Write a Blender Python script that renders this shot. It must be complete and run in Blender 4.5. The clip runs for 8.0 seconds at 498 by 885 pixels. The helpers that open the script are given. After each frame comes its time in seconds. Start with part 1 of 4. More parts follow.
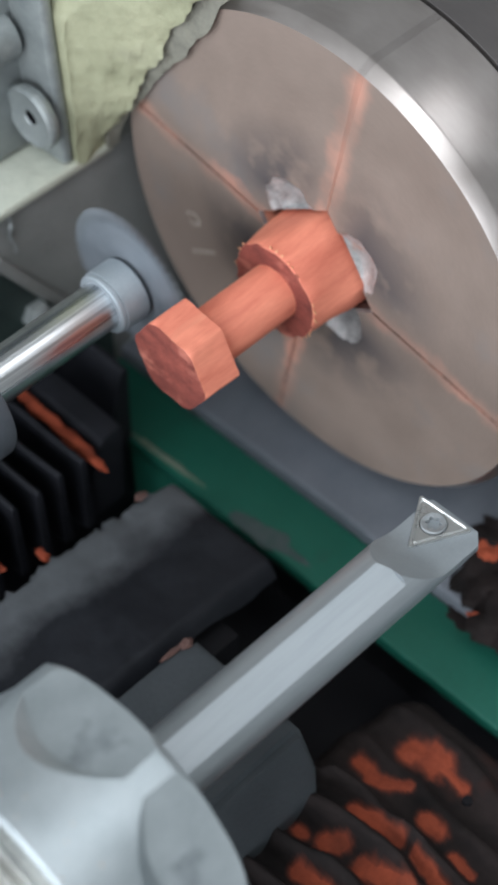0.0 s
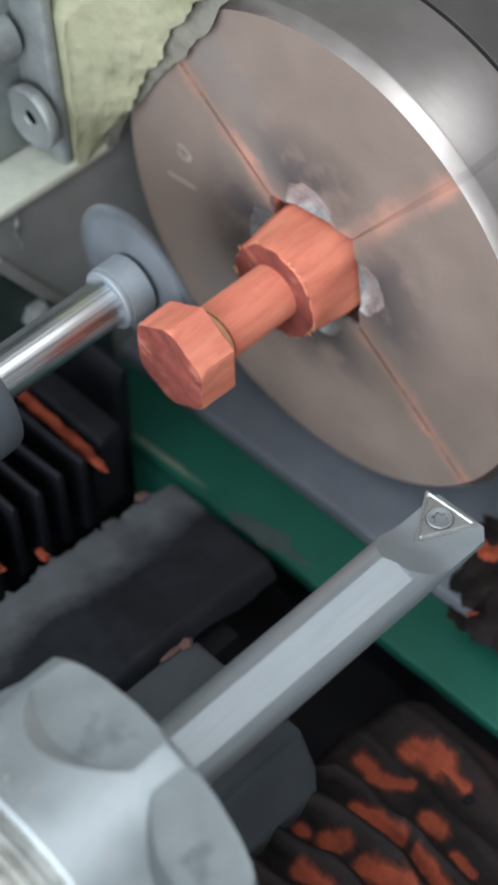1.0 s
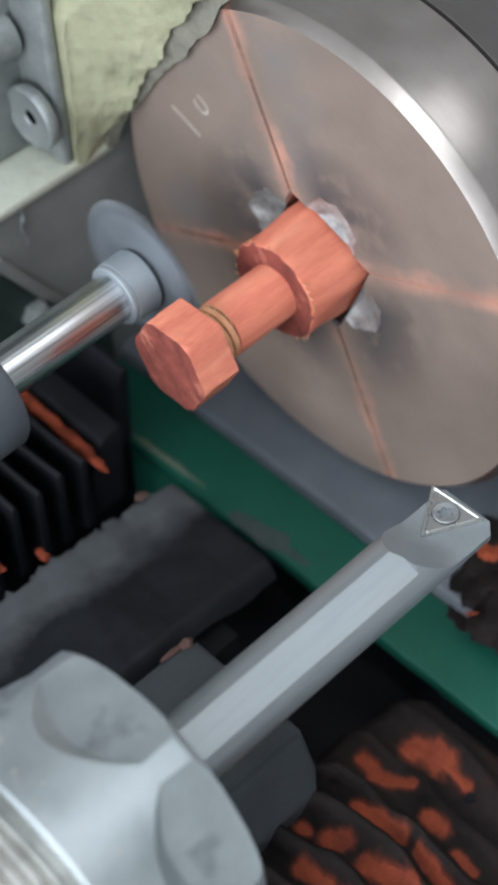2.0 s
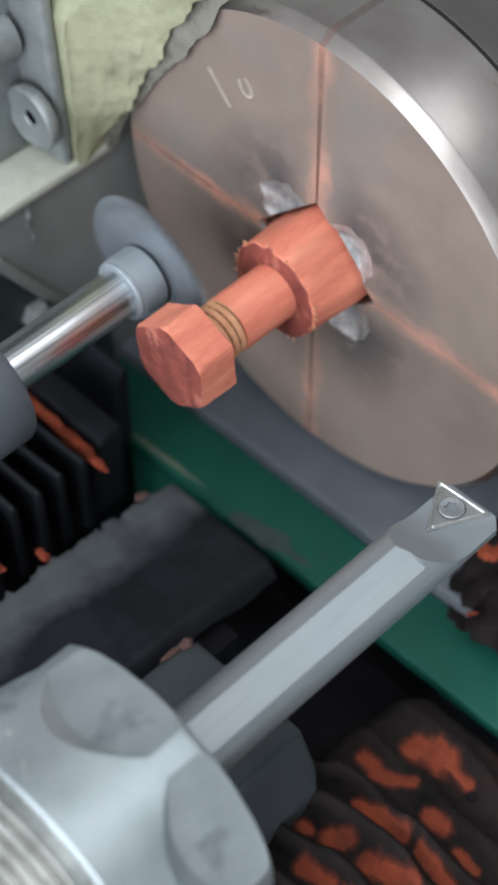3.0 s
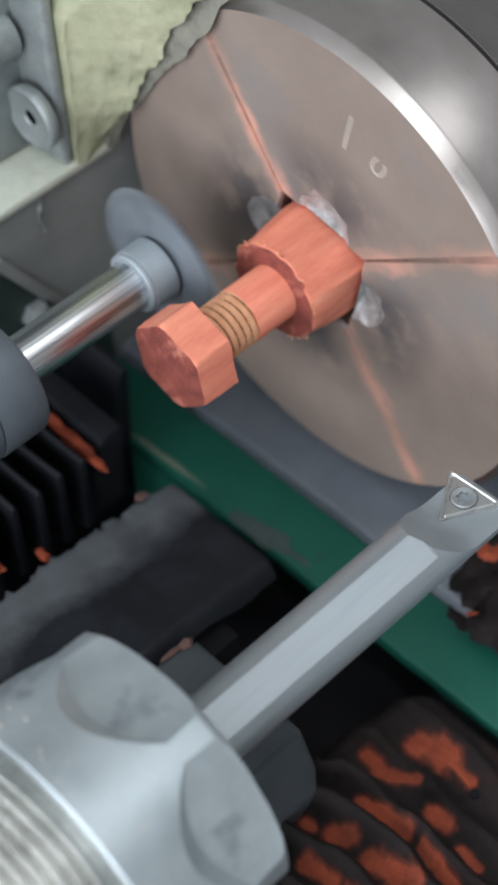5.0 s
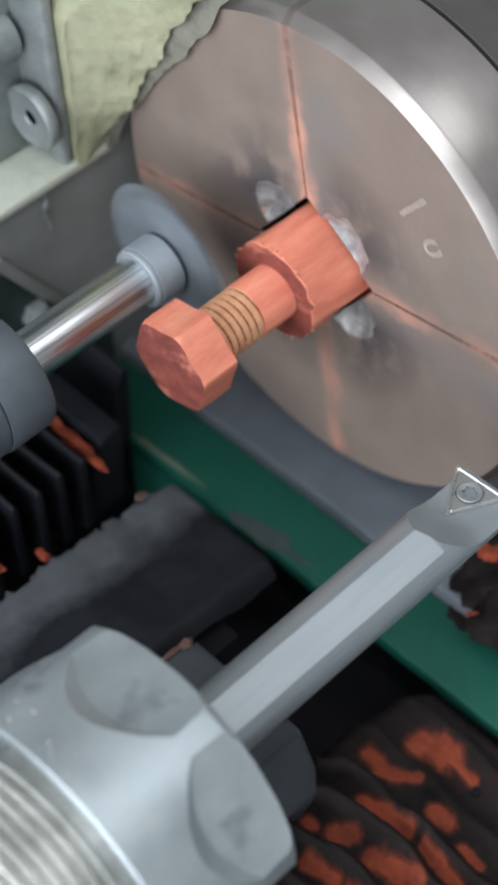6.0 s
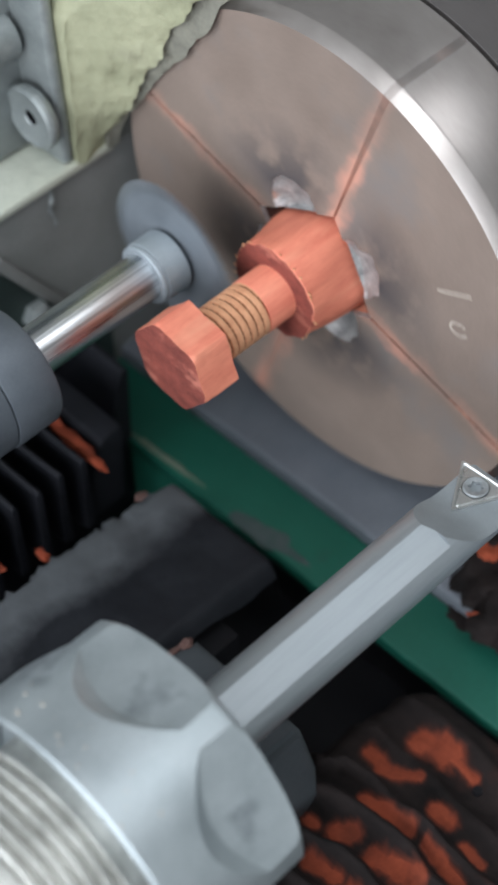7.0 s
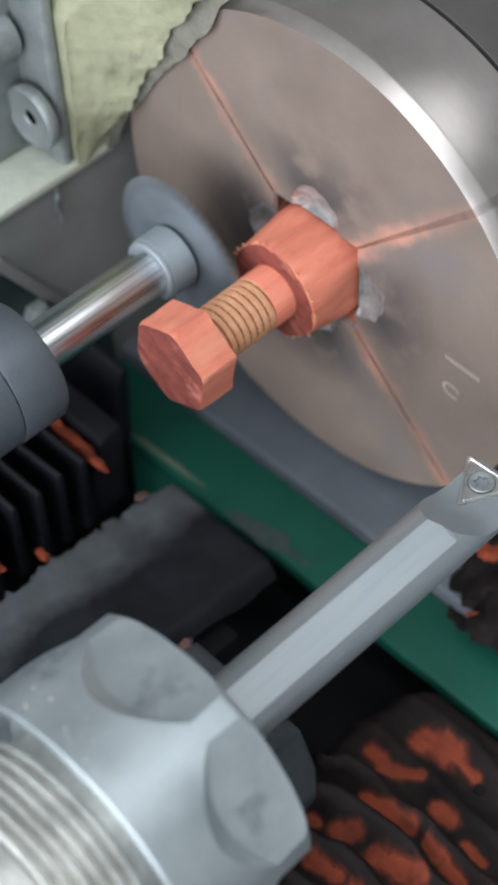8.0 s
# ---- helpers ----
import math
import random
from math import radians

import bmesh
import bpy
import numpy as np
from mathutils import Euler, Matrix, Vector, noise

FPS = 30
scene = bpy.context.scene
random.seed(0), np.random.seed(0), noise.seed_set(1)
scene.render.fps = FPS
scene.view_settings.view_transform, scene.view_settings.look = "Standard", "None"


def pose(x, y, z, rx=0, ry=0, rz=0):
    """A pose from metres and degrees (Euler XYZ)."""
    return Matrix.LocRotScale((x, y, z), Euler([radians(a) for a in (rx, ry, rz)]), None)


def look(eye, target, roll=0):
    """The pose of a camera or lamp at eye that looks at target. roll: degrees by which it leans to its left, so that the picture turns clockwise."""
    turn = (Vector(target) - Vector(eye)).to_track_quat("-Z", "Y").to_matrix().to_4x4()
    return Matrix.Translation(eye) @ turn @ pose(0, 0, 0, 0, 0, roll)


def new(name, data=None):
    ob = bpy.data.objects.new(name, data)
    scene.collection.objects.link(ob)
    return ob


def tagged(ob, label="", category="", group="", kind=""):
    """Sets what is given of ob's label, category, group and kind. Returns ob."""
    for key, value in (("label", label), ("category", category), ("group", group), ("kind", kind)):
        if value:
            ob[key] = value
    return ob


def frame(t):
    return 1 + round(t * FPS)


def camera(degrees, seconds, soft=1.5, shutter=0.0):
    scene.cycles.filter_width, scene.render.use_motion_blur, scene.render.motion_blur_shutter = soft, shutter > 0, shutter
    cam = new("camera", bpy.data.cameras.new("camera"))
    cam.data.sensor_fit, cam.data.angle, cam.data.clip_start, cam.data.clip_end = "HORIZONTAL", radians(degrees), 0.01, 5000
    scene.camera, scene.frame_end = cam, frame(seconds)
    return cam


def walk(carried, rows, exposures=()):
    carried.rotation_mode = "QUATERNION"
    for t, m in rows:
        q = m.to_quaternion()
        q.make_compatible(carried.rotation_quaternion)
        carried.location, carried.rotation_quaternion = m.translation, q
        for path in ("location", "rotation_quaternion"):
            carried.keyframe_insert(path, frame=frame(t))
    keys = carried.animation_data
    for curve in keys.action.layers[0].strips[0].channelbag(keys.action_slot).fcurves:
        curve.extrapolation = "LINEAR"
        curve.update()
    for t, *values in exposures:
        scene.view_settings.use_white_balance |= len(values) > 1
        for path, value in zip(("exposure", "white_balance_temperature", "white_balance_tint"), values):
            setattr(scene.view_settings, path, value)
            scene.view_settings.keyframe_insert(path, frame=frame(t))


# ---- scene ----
# ---------------------------------------------------------------- camera
MM = 0.001
cam = camera(15.870, 8.0, soft=3.2, shutter=0.16)
VIEW = look((-0.16738, -0.16739, 0.22877), (-0.0014, 0.01972, -0.06642), -3.676)
walk(cam, [(0.0, VIEW), (8.0, VIEW)], exposures=[(0.0, 0.0), (8.0, 0.0)])
cam.data.dof.use_dof = True
cam.data.dof.focus_distance = 0.294
cam.data.dof.aperture_fstop = 24.0

FEED = 11.75                     # mm that the carriage advances in 8 s
SPIN = 333.33                    # degrees a second, the chuck
TIMES = [i * 0.1 for i in range(81)]

# ---------------------------------------------------------------- light
world = bpy.data.worlds.new("workshop_world")
scene.world = world
world.use_nodes = True
wn = world.node_tree.nodes
sky = wn.new("ShaderNodeTexSky")
sky.sky_type, sky.sun_disc = "NISHITA", False
sky.sun_elevation, sky.sun_rotation = radians(40), radians(200)
world.node_tree.links.new(sky.outputs[0], wn["Background"].inputs[0])
wn["Background"].inputs[1].default_value = 0.1


def area_lamp(name, m, sx, sy, watts, colour):
    lamp = bpy.data.lights.new(name, "AREA")
    lamp.shape, lamp.size, lamp.size_y, lamp.energy, lamp.color = "RECTANGLE", sx, sy, watts, colour
    ob = new(name, lamp)
    ob.matrix_world = m
    return ob


COOL = (0.89, 0.94, 1.0)
area_lamp("tube_light_lamp", look((0.80, -0.75, 1.60), (0.80, -0.75, 0)), 1.4, 0.75, 9, COOL)
area_lamp("tube_light_lamp", look((-1.1, -0.5, 1.60), (-1.1, -0.5, 0)), 1.3, 0.7, 17, COOL)
area_lamp("window_light", look((-2.12, -0.30, 0.66), (0.0, -0.30, 0.60)), 3.7, 1.5, 88, (0.885, 0.93, 1.0))


# ---------------------------------------------------------------- materials
def material(name, base, other, rough=0.5, metal=0.0, size=5.0, grain=0.6, bump=0.15, stretch=(1, 1, 1), rough_var=0.12,
             spots=None, spot_at=0.62, spot_soft=0.05):
    """base and other mix over patches of size mm; grain is the fine noise in mm; spots: a third colour in blotches."""
    m = bpy.data.materials.new(name)
    m.use_nodes = True
    nt = m.node_tree
    bsdf = nt.nodes["Principled BSDF"]
    co = nt.nodes.new("ShaderNodeTexCoord")
    mp = nt.nodes.new("ShaderNodeMapping")
    mp.inputs["Scale"].default_value = stretch
    nt.links.new(co.outputs["Object"], mp.inputs["Vector"])

    def noise_node(mm, detail=3.0, rough_=0.55):
        n = nt.nodes.new("ShaderNodeTexNoise")
        n.inputs["Scale"].default_value = 1000.0 / mm
        n.inputs["Detail"].default_value = detail
        n.inputs["Roughness"].default_value = rough_
        nt.links.new(mp.outputs[0], n.inputs["Vector"])
        return n

    big, fine = noise_node(size), noise_node(grain, 4.0, 0.65)
    ramp = nt.nodes.new("ShaderNodeMapRange")
    ramp.inputs[1].default_value, ramp.inputs[2].default_value = 0.32, 0.68
    mixn = nt.nodes.new("ShaderNodeMath")
    mixn.operation = "MULTIPLY_ADD"
    nt.links.new(fine.outputs[0], mixn.inputs[0])
    mixn.inputs[1].default_value = 0.35
    add = nt.nodes.new("ShaderNodeMath")
    add.operation = "MULTIPLY"
    add.inputs[1].default_value = 0.65
    nt.links.new(big.outputs[0], add.inputs[0])
    nt.links.new(add.outputs[0], mixn.inputs[2])
    nt.links.new(mixn.outputs[0], ramp.inputs[0])
    mix = nt.nodes.new("ShaderNodeMix")
    mix.data_type = "RGBA"
    nt.links.new(ramp.outputs[0], mix.inputs["Factor"])
    mix.inputs["A"].default_value = (*base, 1)
    mix.inputs["B"].default_value = (*other, 1)
    colour = mix.outputs["Result"]
    if spots:
        blot = noise_node(size * 1.7, 4.0, 0.6)
        edge = nt.nodes.new("ShaderNodeMapRange")
        edge.inputs[1].default_value, edge.inputs[2].default_value = spot_at, spot_at + spot_soft
        nt.links.new(blot.outputs[0], edge.inputs[0])
        mix2 = nt.nodes.new("ShaderNodeMix")
        mix2.data_type = "RGBA"
        nt.links.new(edge.outputs[0], mix2.inputs["Factor"])
        nt.links.new(colour, mix2.inputs["A"])
        mix2.inputs["B"].default_value = (*spots, 1)
        colour = mix2.outputs["Result"]
    nt.links.new(colour, bsdf.inputs["Base Color"])
    bsdf.inputs["Metallic"].default_value = metal
    rr = nt.nodes.new("ShaderNodeMapRange")
    rr.inputs[3].default_value, rr.inputs[4].default_value = max(0.03, rough - rough_var), min(1.0, rough + rough_var)
    nt.links.new(big.outputs[0], rr.inputs[0])
    nt.links.new(rr.outputs[0], bsdf.inputs["Roughness"])
    if bump:
        b = nt.nodes.new("ShaderNodeBump")
        b.inputs["Strength"].default_value = bump
        b.inputs["Distance"].default_value = grain * MM * 0.5
        nt.links.new(fine.outputs[0], b.inputs["Height"])
        nt.links.new(b.outputs[0], bsdf.inputs["Normal"])
    return m


RED_WOOD = material("red_wood", (0.66, 0.170, 0.108), (0.90, 0.315, 0.200), 0.7, 0, 3.2, 0.45, 0.5, (0.13, 1, 1), spots=(0.80, 0.315, 0.20), spot_at=0.58, spot_soft=0.16)
END_WOOD = material("red_end_grain", (0.13, 0.026, 0.020), (0.36, 0.088, 0.062), 0.9, 0, 3.6, 0.5, 0.8, (1, 0.6, 1), spots=(0.52, 0.17, 0.12), spot_at=0.56, spot_soft=0.12)
TAN_WOOD = material("fresh_cut_wood", (0.64, 0.30, 0.160), (0.84, 0.45, 0.255), 0.75, 0, 2.0, 0.4, 0.2)
GROOVE_WOOD = material("dark_groove_wood", (0.20, 0.08, 0.04), (0.34, 0.145, 0.07), 0.85, 0, 1.0, 0.3, 0.2)
RIM_STEEL = material("polished_rim_steel", (0.37, 0.33, 0.308), (0.47, 0.43, 0.41), 0.33, 0.9, 9.0, 0.8, 0.04)
GROUND_STEEL = material("ground_steel", (0.20, 0.20, 0.20), (0.62, 0.61, 0.60), 0.4, 0.5, 3.2, 0.6, 0.6, spots=(0.42, 0.24, 0.17), spot_at=0.60, spot_soft=0.12)
THREAD_STEEL = material("bright_thread_steel", (0.46, 0.46, 0.43), (0.78, 0.78, 0.74), 0.36, 0.75, 4.0, 0.6, 0.5)
SATIN_STEEL = material("satin_bar_steel", (0.29, 0.32, 0.34), (0.41, 0.44, 0.46), 0.44, 0.6, 3.0, 0.6, 0.16, (0.06, 1, 1))
NUT_STEEL = material("nut_steel", (0.40, 0.45, 0.47), (0.53, 0.58, 0.60), 0.44, 0.72, 7.0, 0.5, 0.14, spots=(0.26, 0.29, 0.315), spot_at=0.58, spot_soft=0.13)
CHROME = material("reflection_streaked_shaft", (0.28, 0.295, 0.31), (0.96, 0.97, 0.98), 0.28, 1.0, 2.0, 0.8, 0.3, (0.003, 1, 1), rough_var=0.06)
GREY_STEEL = material("grey_collar_steel", (0.30, 0.345, 0.375), (0.37, 0.41, 0.44), 0.55, 0.35, 4.0, 0.5, 0.06)
SAW_STEEL = material("dull_saw_steel", (0.18, 0.205, 0.23), (0.25, 0.28, 0.31), 0.5, 0.45, 5.0, 0.5, 0.05)
DARK_STEEL = material("dark_spindle_housing", (0.10, 0.115, 0.133), (0.135, 0.152, 0.173), 0.5, 0.3, 8.0, 0.6, 0.06)
SCREW_STEEL = material("screw_steel", (0.30, 0.32, 0.33), (0.42, 0.44, 0.45), 0.5, 0.6, 1.5, 0.3, 0.05)
POCKET_STEEL = material("milled_pocket_steel", (0.27, 0.30, 0.315), (0.33, 0.36, 0.38), 0.6, 0.3, 5.0, 0.4, 0.06)
GREY_PUTTY = material("grey_rough_putty", (0.15, 0.145, 0.12), (0.25, 0.242, 0.195), 0.8, 0, 6.0, 1.2, 0.6)
CARBIDE = material("carbide_insert", (0.55, 0.56, 0.55), (0.66, 0.67, 0.66), 0.3, 0.9, 3.0, 0.4, 0.05)
GREEN_PAINT = material("green_machine_paint", (0.005, 0.092, 0.062), (0.010, 0.120, 0.083), 0.5, 0, 14.0, 1.2, 0.12, spots=(0.026, 0.062, 0.052), spot_at=0.57, spot_soft=0.2)
BLUE_GREY = material("blue_grey_painted_steel", (0.125, 0.142, 0.168), (0.18, 0.196, 0.222), 0.55, 0.1, 12.0, 1.0, 0.1)
CREAM_PAINT = material("chipped_cream_paint", (0.29, 0.295, 0.19), (0.42, 0.42, 0.28), 0.65, 0, 12.0, 2.2, 0.35, spots=(0.24, 0.232, 0.17), spot_at=0.57, spot_soft=0.22)
WET_CREAM = material("wet_cream_shelf", (0.50, 0.53, 0.45), (0.68, 0.70, 0.60), 0.16, 0, 18.0, 3.0, 0.25)
OLIVE_SHADE = material("olive_casting_shade", (0.17, 0.17, 0.125), (0.24, 0.24, 0.18), 0.6, 0, 9.0, 1.2, 0.3)
GREY_CAST = material("grey_cast_iron", (0.21, 0.235, 0.235), (0.33, 0.355, 0.352), 0.34, 0.3, 6.0, 0.9, 0.4)
DARK_WALL = material("dark_grey_painted_wall", (0.168, 0.171, 0.166), (0.236, 0.240, 0.234), 0.42, 0.1, 14.0, 1.0, 0.12)
RUBBER = material("black_rubber", (0.007, 0.008, 0.0105), (0.017, 0.018, 0.023), 0.6, 0, 8.0, 0.8, 0.2)
DUSTY_RUBBER = material("dusty_sludge", (0.007, 0.006, 0.006), (0.027, 0.020, 0.019), 0.9, 0, 9.0, 1.6, 0.4, (1, 0.5, 1), spots=(0.055, 0.020, 0.015), spot_at=0.58, spot_soft=0.22)
DUSTY_FOLDS = material("caked_folds", (0.007, 0.006, 0.006), (0.027, 0.020, 0.019), 0.9, 0, 9.0, 1.6, 0.4, (1, 0.5, 1), spots=(0.055, 0.020, 0.015), spot_at=0.58, spot_soft=0.22)
SAWDUST = material("orange_sawdust", (0.21, 0.042, 0.022), (0.38, 0.083, 0.041), 0.95, 0, 5.0, 0.6, 0.5, spots=(0.12, 0.036, 0.026), spot_at=0.58, spot_soft=0.2)
OILY_SAWDUST = material("oily_orange_sawdust", (0.18, 0.040, 0.022), (0.32, 0.070, 0.035), 0.95, 0, 6.0, 0.9, 0.5, spots=(0.13, 0.034, 0.020), spot_at=0.56, spot_soft=0.25)
BLOCK_GREY = material("slide_block_grey", (0.036, 0.044, 0.050), (0.054, 0.063, 0.070), 0.55, 0.2, 12.0, 1.0, 0.2)
GREY_DUST = material("grey_green_dust", (0.035, 0.075, 0.068), (0.085, 0.105, 0.108), 0.9, 0, 5.0, 0.8, 0.3)
# shade of gaps, holes and undersides is put into this black
SHADE_BLACK = material("shade_black", (0.006, 0.006, 0.008), (0.012, 0.012, 0.014), 0.6, 0, 12.0, 1.0, 0.2)
DULL_DUST = material("dull_pink_dust", (0.07, 0.042, 0.037), (0.14, 0.068, 0.055), 0.95, 0, 2.5, 0.4, 0.6)
CHIPPED = material("chipped_green_paint", (0.10, 0.15, 0.115), (0.20, 0.225, 0.165), 0.7, 0, 3.0, 0.6, 0.5)
OILY_PANEL = material("oily_green_panel", (0.014, 0.022, 0.022), (0.030, 0.050, 0.046), 0.5, 0, 9.0, 1.0, 0.3)
ROOM_PAINT = material("workshop_wall_paint", (0.55, 0.56, 0.55), (0.6, 0.61, 0.6), 0.8, 0, 300.0, 20.0, 0.1)
CONCRETE = material("workshop_concrete", (0.22, 0.22, 0.21), (0.3, 0.3, 0.29), 0.8, 0, 200.0, 8.0, 0.2)
# near-black base puts slot and bore shade into the colour; spots are dust
SHADED_SLOT = material("shaded_dusty_slot", (0.012, 0.008, 0.008), (0.15, 0.06, 0.042), 0.85, 0, 6.0, 0.8, 0.4, spots=(0.60, 0.26, 0.17), spot_at=0.48, spot_soft=0.12)
BODY_STEEL = material("dull_chuck_body_steel", (0.10, 0.091, 0.088), (0.14, 0.127, 0.122), 0.6, 0.4, 9.0, 0.9, 0.06)
MARK = material("engraved_mark", (0.48, 0.42, 0.36), (0.58, 0.51, 0.44), 0.6, 0.1, 3.0, 0.5, 0.0)


# finer, harder colour streaks that stand in for the shaft's long reflections
reflection_streaks = CHROME.node_tree.nodes["Map Range"]
reflection_streaks.inputs[1].default_value, reflection_streaks.inputs[2].default_value = 0.43, 0.57


for dull in (SHADE_BLACK, RUBBER, DUSTY_RUBBER, DUSTY_FOLDS, SAWDUST, OILY_SAWDUST):
    dull.node_tree.nodes["Principled BSDF"].inputs["Specular IOR Level"].default_value = 0.18


# ---------------------------------------------------------------- mesh helpers (millimetres)
def part(name, bm, mat_, parent=None, label="", smooth=True, angle=35):
    for f in bm.faces:
        f.smooth = smooth
    bmesh.ops.recalc_face_normals(bm, faces=bm.faces)
    if smooth:
        for e in bm.edges:
            if len(e.link_faces) == 2 and e.calc_face_angle(0) > radians(angle):
                e.smooth = False
    bmesh.ops.scale(bm, vec=(MM, MM, MM), verts=bm.verts)
    me = bpy.data.meshes.new(name)
    bm.to_mesh(me)
    bm.free()
    for m in (mat_ if isinstance(mat_, (list, tuple)) else [mat_]):
        me.materials.append(m)
    ob = new(name, me)
    if parent:
        ob.parent = parent
    if label:
        ob["label"] = label
    return ob


def empty(name, label, category, group="", kind=""):
    ob = new(name)
    ob.empty_display_size = 0.005
    return tagged(ob, label, category, group, kind)


def mm_pose(x, y, z, rx=0, ry=0, rz=0):
    return pose(x * MM, y * MM, z * MM, rx, ry, rz)


def box(x0, x1, y0, y1, z0, z1, bevel=0.4, seg=2):
    bm = bmesh.new()
    bmesh.ops.create_cube(bm, size=1)
    bmesh.ops.scale(bm, vec=(x1 - x0, y1 - y0, z1 - z0), verts=bm.verts)
    bmesh.ops.translate(bm, vec=((x0 + x1) / 2, (y0 + y1) / 2, (z0 + z1) / 2), verts=bm.verts)
    if bevel:
        bmesh.ops.bevel(bm, geom=list(bm.edges), offset=bevel, segments=seg, affect="EDGES", profile=0.5)
    return bm


def revolve(profile, n=64, y=0, z=0, wobble=None, closed_ends=True):
    """profile: (x, r) rows along the X axis, turned round (y, z)."""
    bm = bmesh.new()
    rings = []
    for x, r in profile:
        ring = []
        for k in range(n):
            a = 2 * math.pi * k / n
            rr = r * (1 + (wobble(x, a) if wobble else 0))
            ring.append(bm.verts.new((x, y + rr * math.cos(a), z + rr * math.sin(a))))
        rings.append(ring)
    for a, b in zip(rings, rings[1:]):
        for k in range(n):
            bm.faces.new((a[k], a[(k + 1) % n], b[(k + 1) % n], b[k]))
    if closed_ends:
        bm.faces.new(rings[0])
        bm.faces.new(rings[-1])
    return bm


def prism(outline, x0, x1):
    """outline: (y, z) rows, extruded along X."""
    bm = bmesh.new()
    a = [bm.verts.new((x0, y, z)) for y, z in outline]
    b = [bm.verts.new((x1, y, z)) for y, z in outline]
    n = len(a)
    for k in range(n):
        bm.faces.new((a[k], a[(k + 1) % n], b[(k + 1) % n], b[k]))
    bm.faces.new(a)
    bm.faces.new(b)
    return bm


def roughen(bm, amount, size, seed=0.0):
    for v in bm.verts:
        d = noise.noise_vector(v.co / size + Vector((seed, seed * 2, -seed)))
        v.co += d * amount


def lump(cx, cy, cz, sx, sy, sz, seed, turn=0.0):
    """An uneven heap of dust."""
    bm = bmesh.new()
    bmesh.ops.create_icosphere(bm, subdivisions=4, radius=1)
    for v in bm.verts:
        k = 1 + 0.55 * noise.noise(v.co * 1.6 + Vector((seed * 3.1, seed, 0))) + 0.16 * noise.noise(v.co * 4.5 + Vector((0, seed * 2.3, seed))) + 0.07 * noise.noise(v.co * 11 + Vector((seed, 0, seed * 1.9)))
        v.co = Vector((v.co.x * sx * k, v.co.y * sy * k, v.co.z * sz * k))
    bmesh.ops.rotate(bm, cent=(0, 0, 0), matrix=Matrix.Rotation(radians(turn), 3, "Z"), verts=bm.verts)
    bmesh.ops.translate(bm, vec=(cx, cy, cz), verts=bm.verts)
    return bm


# ---------------------------------------------------------------- the room
def room():
    wall = lambda *b: box(*b, bevel=0)
    x0, x1, y0, y1, z0, z1, th = -2200, 2600, -2400, 2200, -1000, 1700, 120
    tagged(part("floor", wall(x0 - th, x1 + th, y0 - th, y1 + th, z0 - 100, z0), CONCRETE, smooth=False), "plain grey concrete workshop floor", "floor", kind="structure")
    tagged(part("ceiling", wall(x0 - th, x1 + th, y0 - th, y1 + th, z1, z1 + 100), ROOM_PAINT, smooth=False), "plain pale painted workshop ceiling", "ceiling", kind="structure")
    for name, b in (("wall_east", (x1, x1 + th, y0, y1, z0, z1)), ("wall_north", (x0 - th, x1 + th, y1, y1 + th, z0, z1)), ("wall_south", (x0 - th, x1 + th, y0 - th, y0, z0, z1))):
        tagged(part(name, wall(*b), ROOM_PAINT, smooth=False), "plain pale painted workshop wall", "wall", kind="structure")
    west = empty("wall_west", "plain pale painted workshop wall with window opening", "wall", kind="structure")
    for b in ((x0 - th, x0, y0, -2200, z0, z1), (x0 - th, x0, 1600, y1, z0, z1), (x0 - th, x0, -2200, 1600, z0, -150), (x0 - th, x0, -2200, 1600, 1450, z1)):
        part("wall_panel", wall(*b), ROOM_PAINT, west, smooth=False)
    for xc, yc in ((800, -750), (-1100, -500)):
        f = empty("ceiling_light", "white tube light fixture under the ceiling", "ceiling light", "tube lights")
        part("fixture_body", box(xc - 680, xc + 680, yc - 390, yc + 390, 1640, 1698, 6), ROOM_PAINT, f)


room()


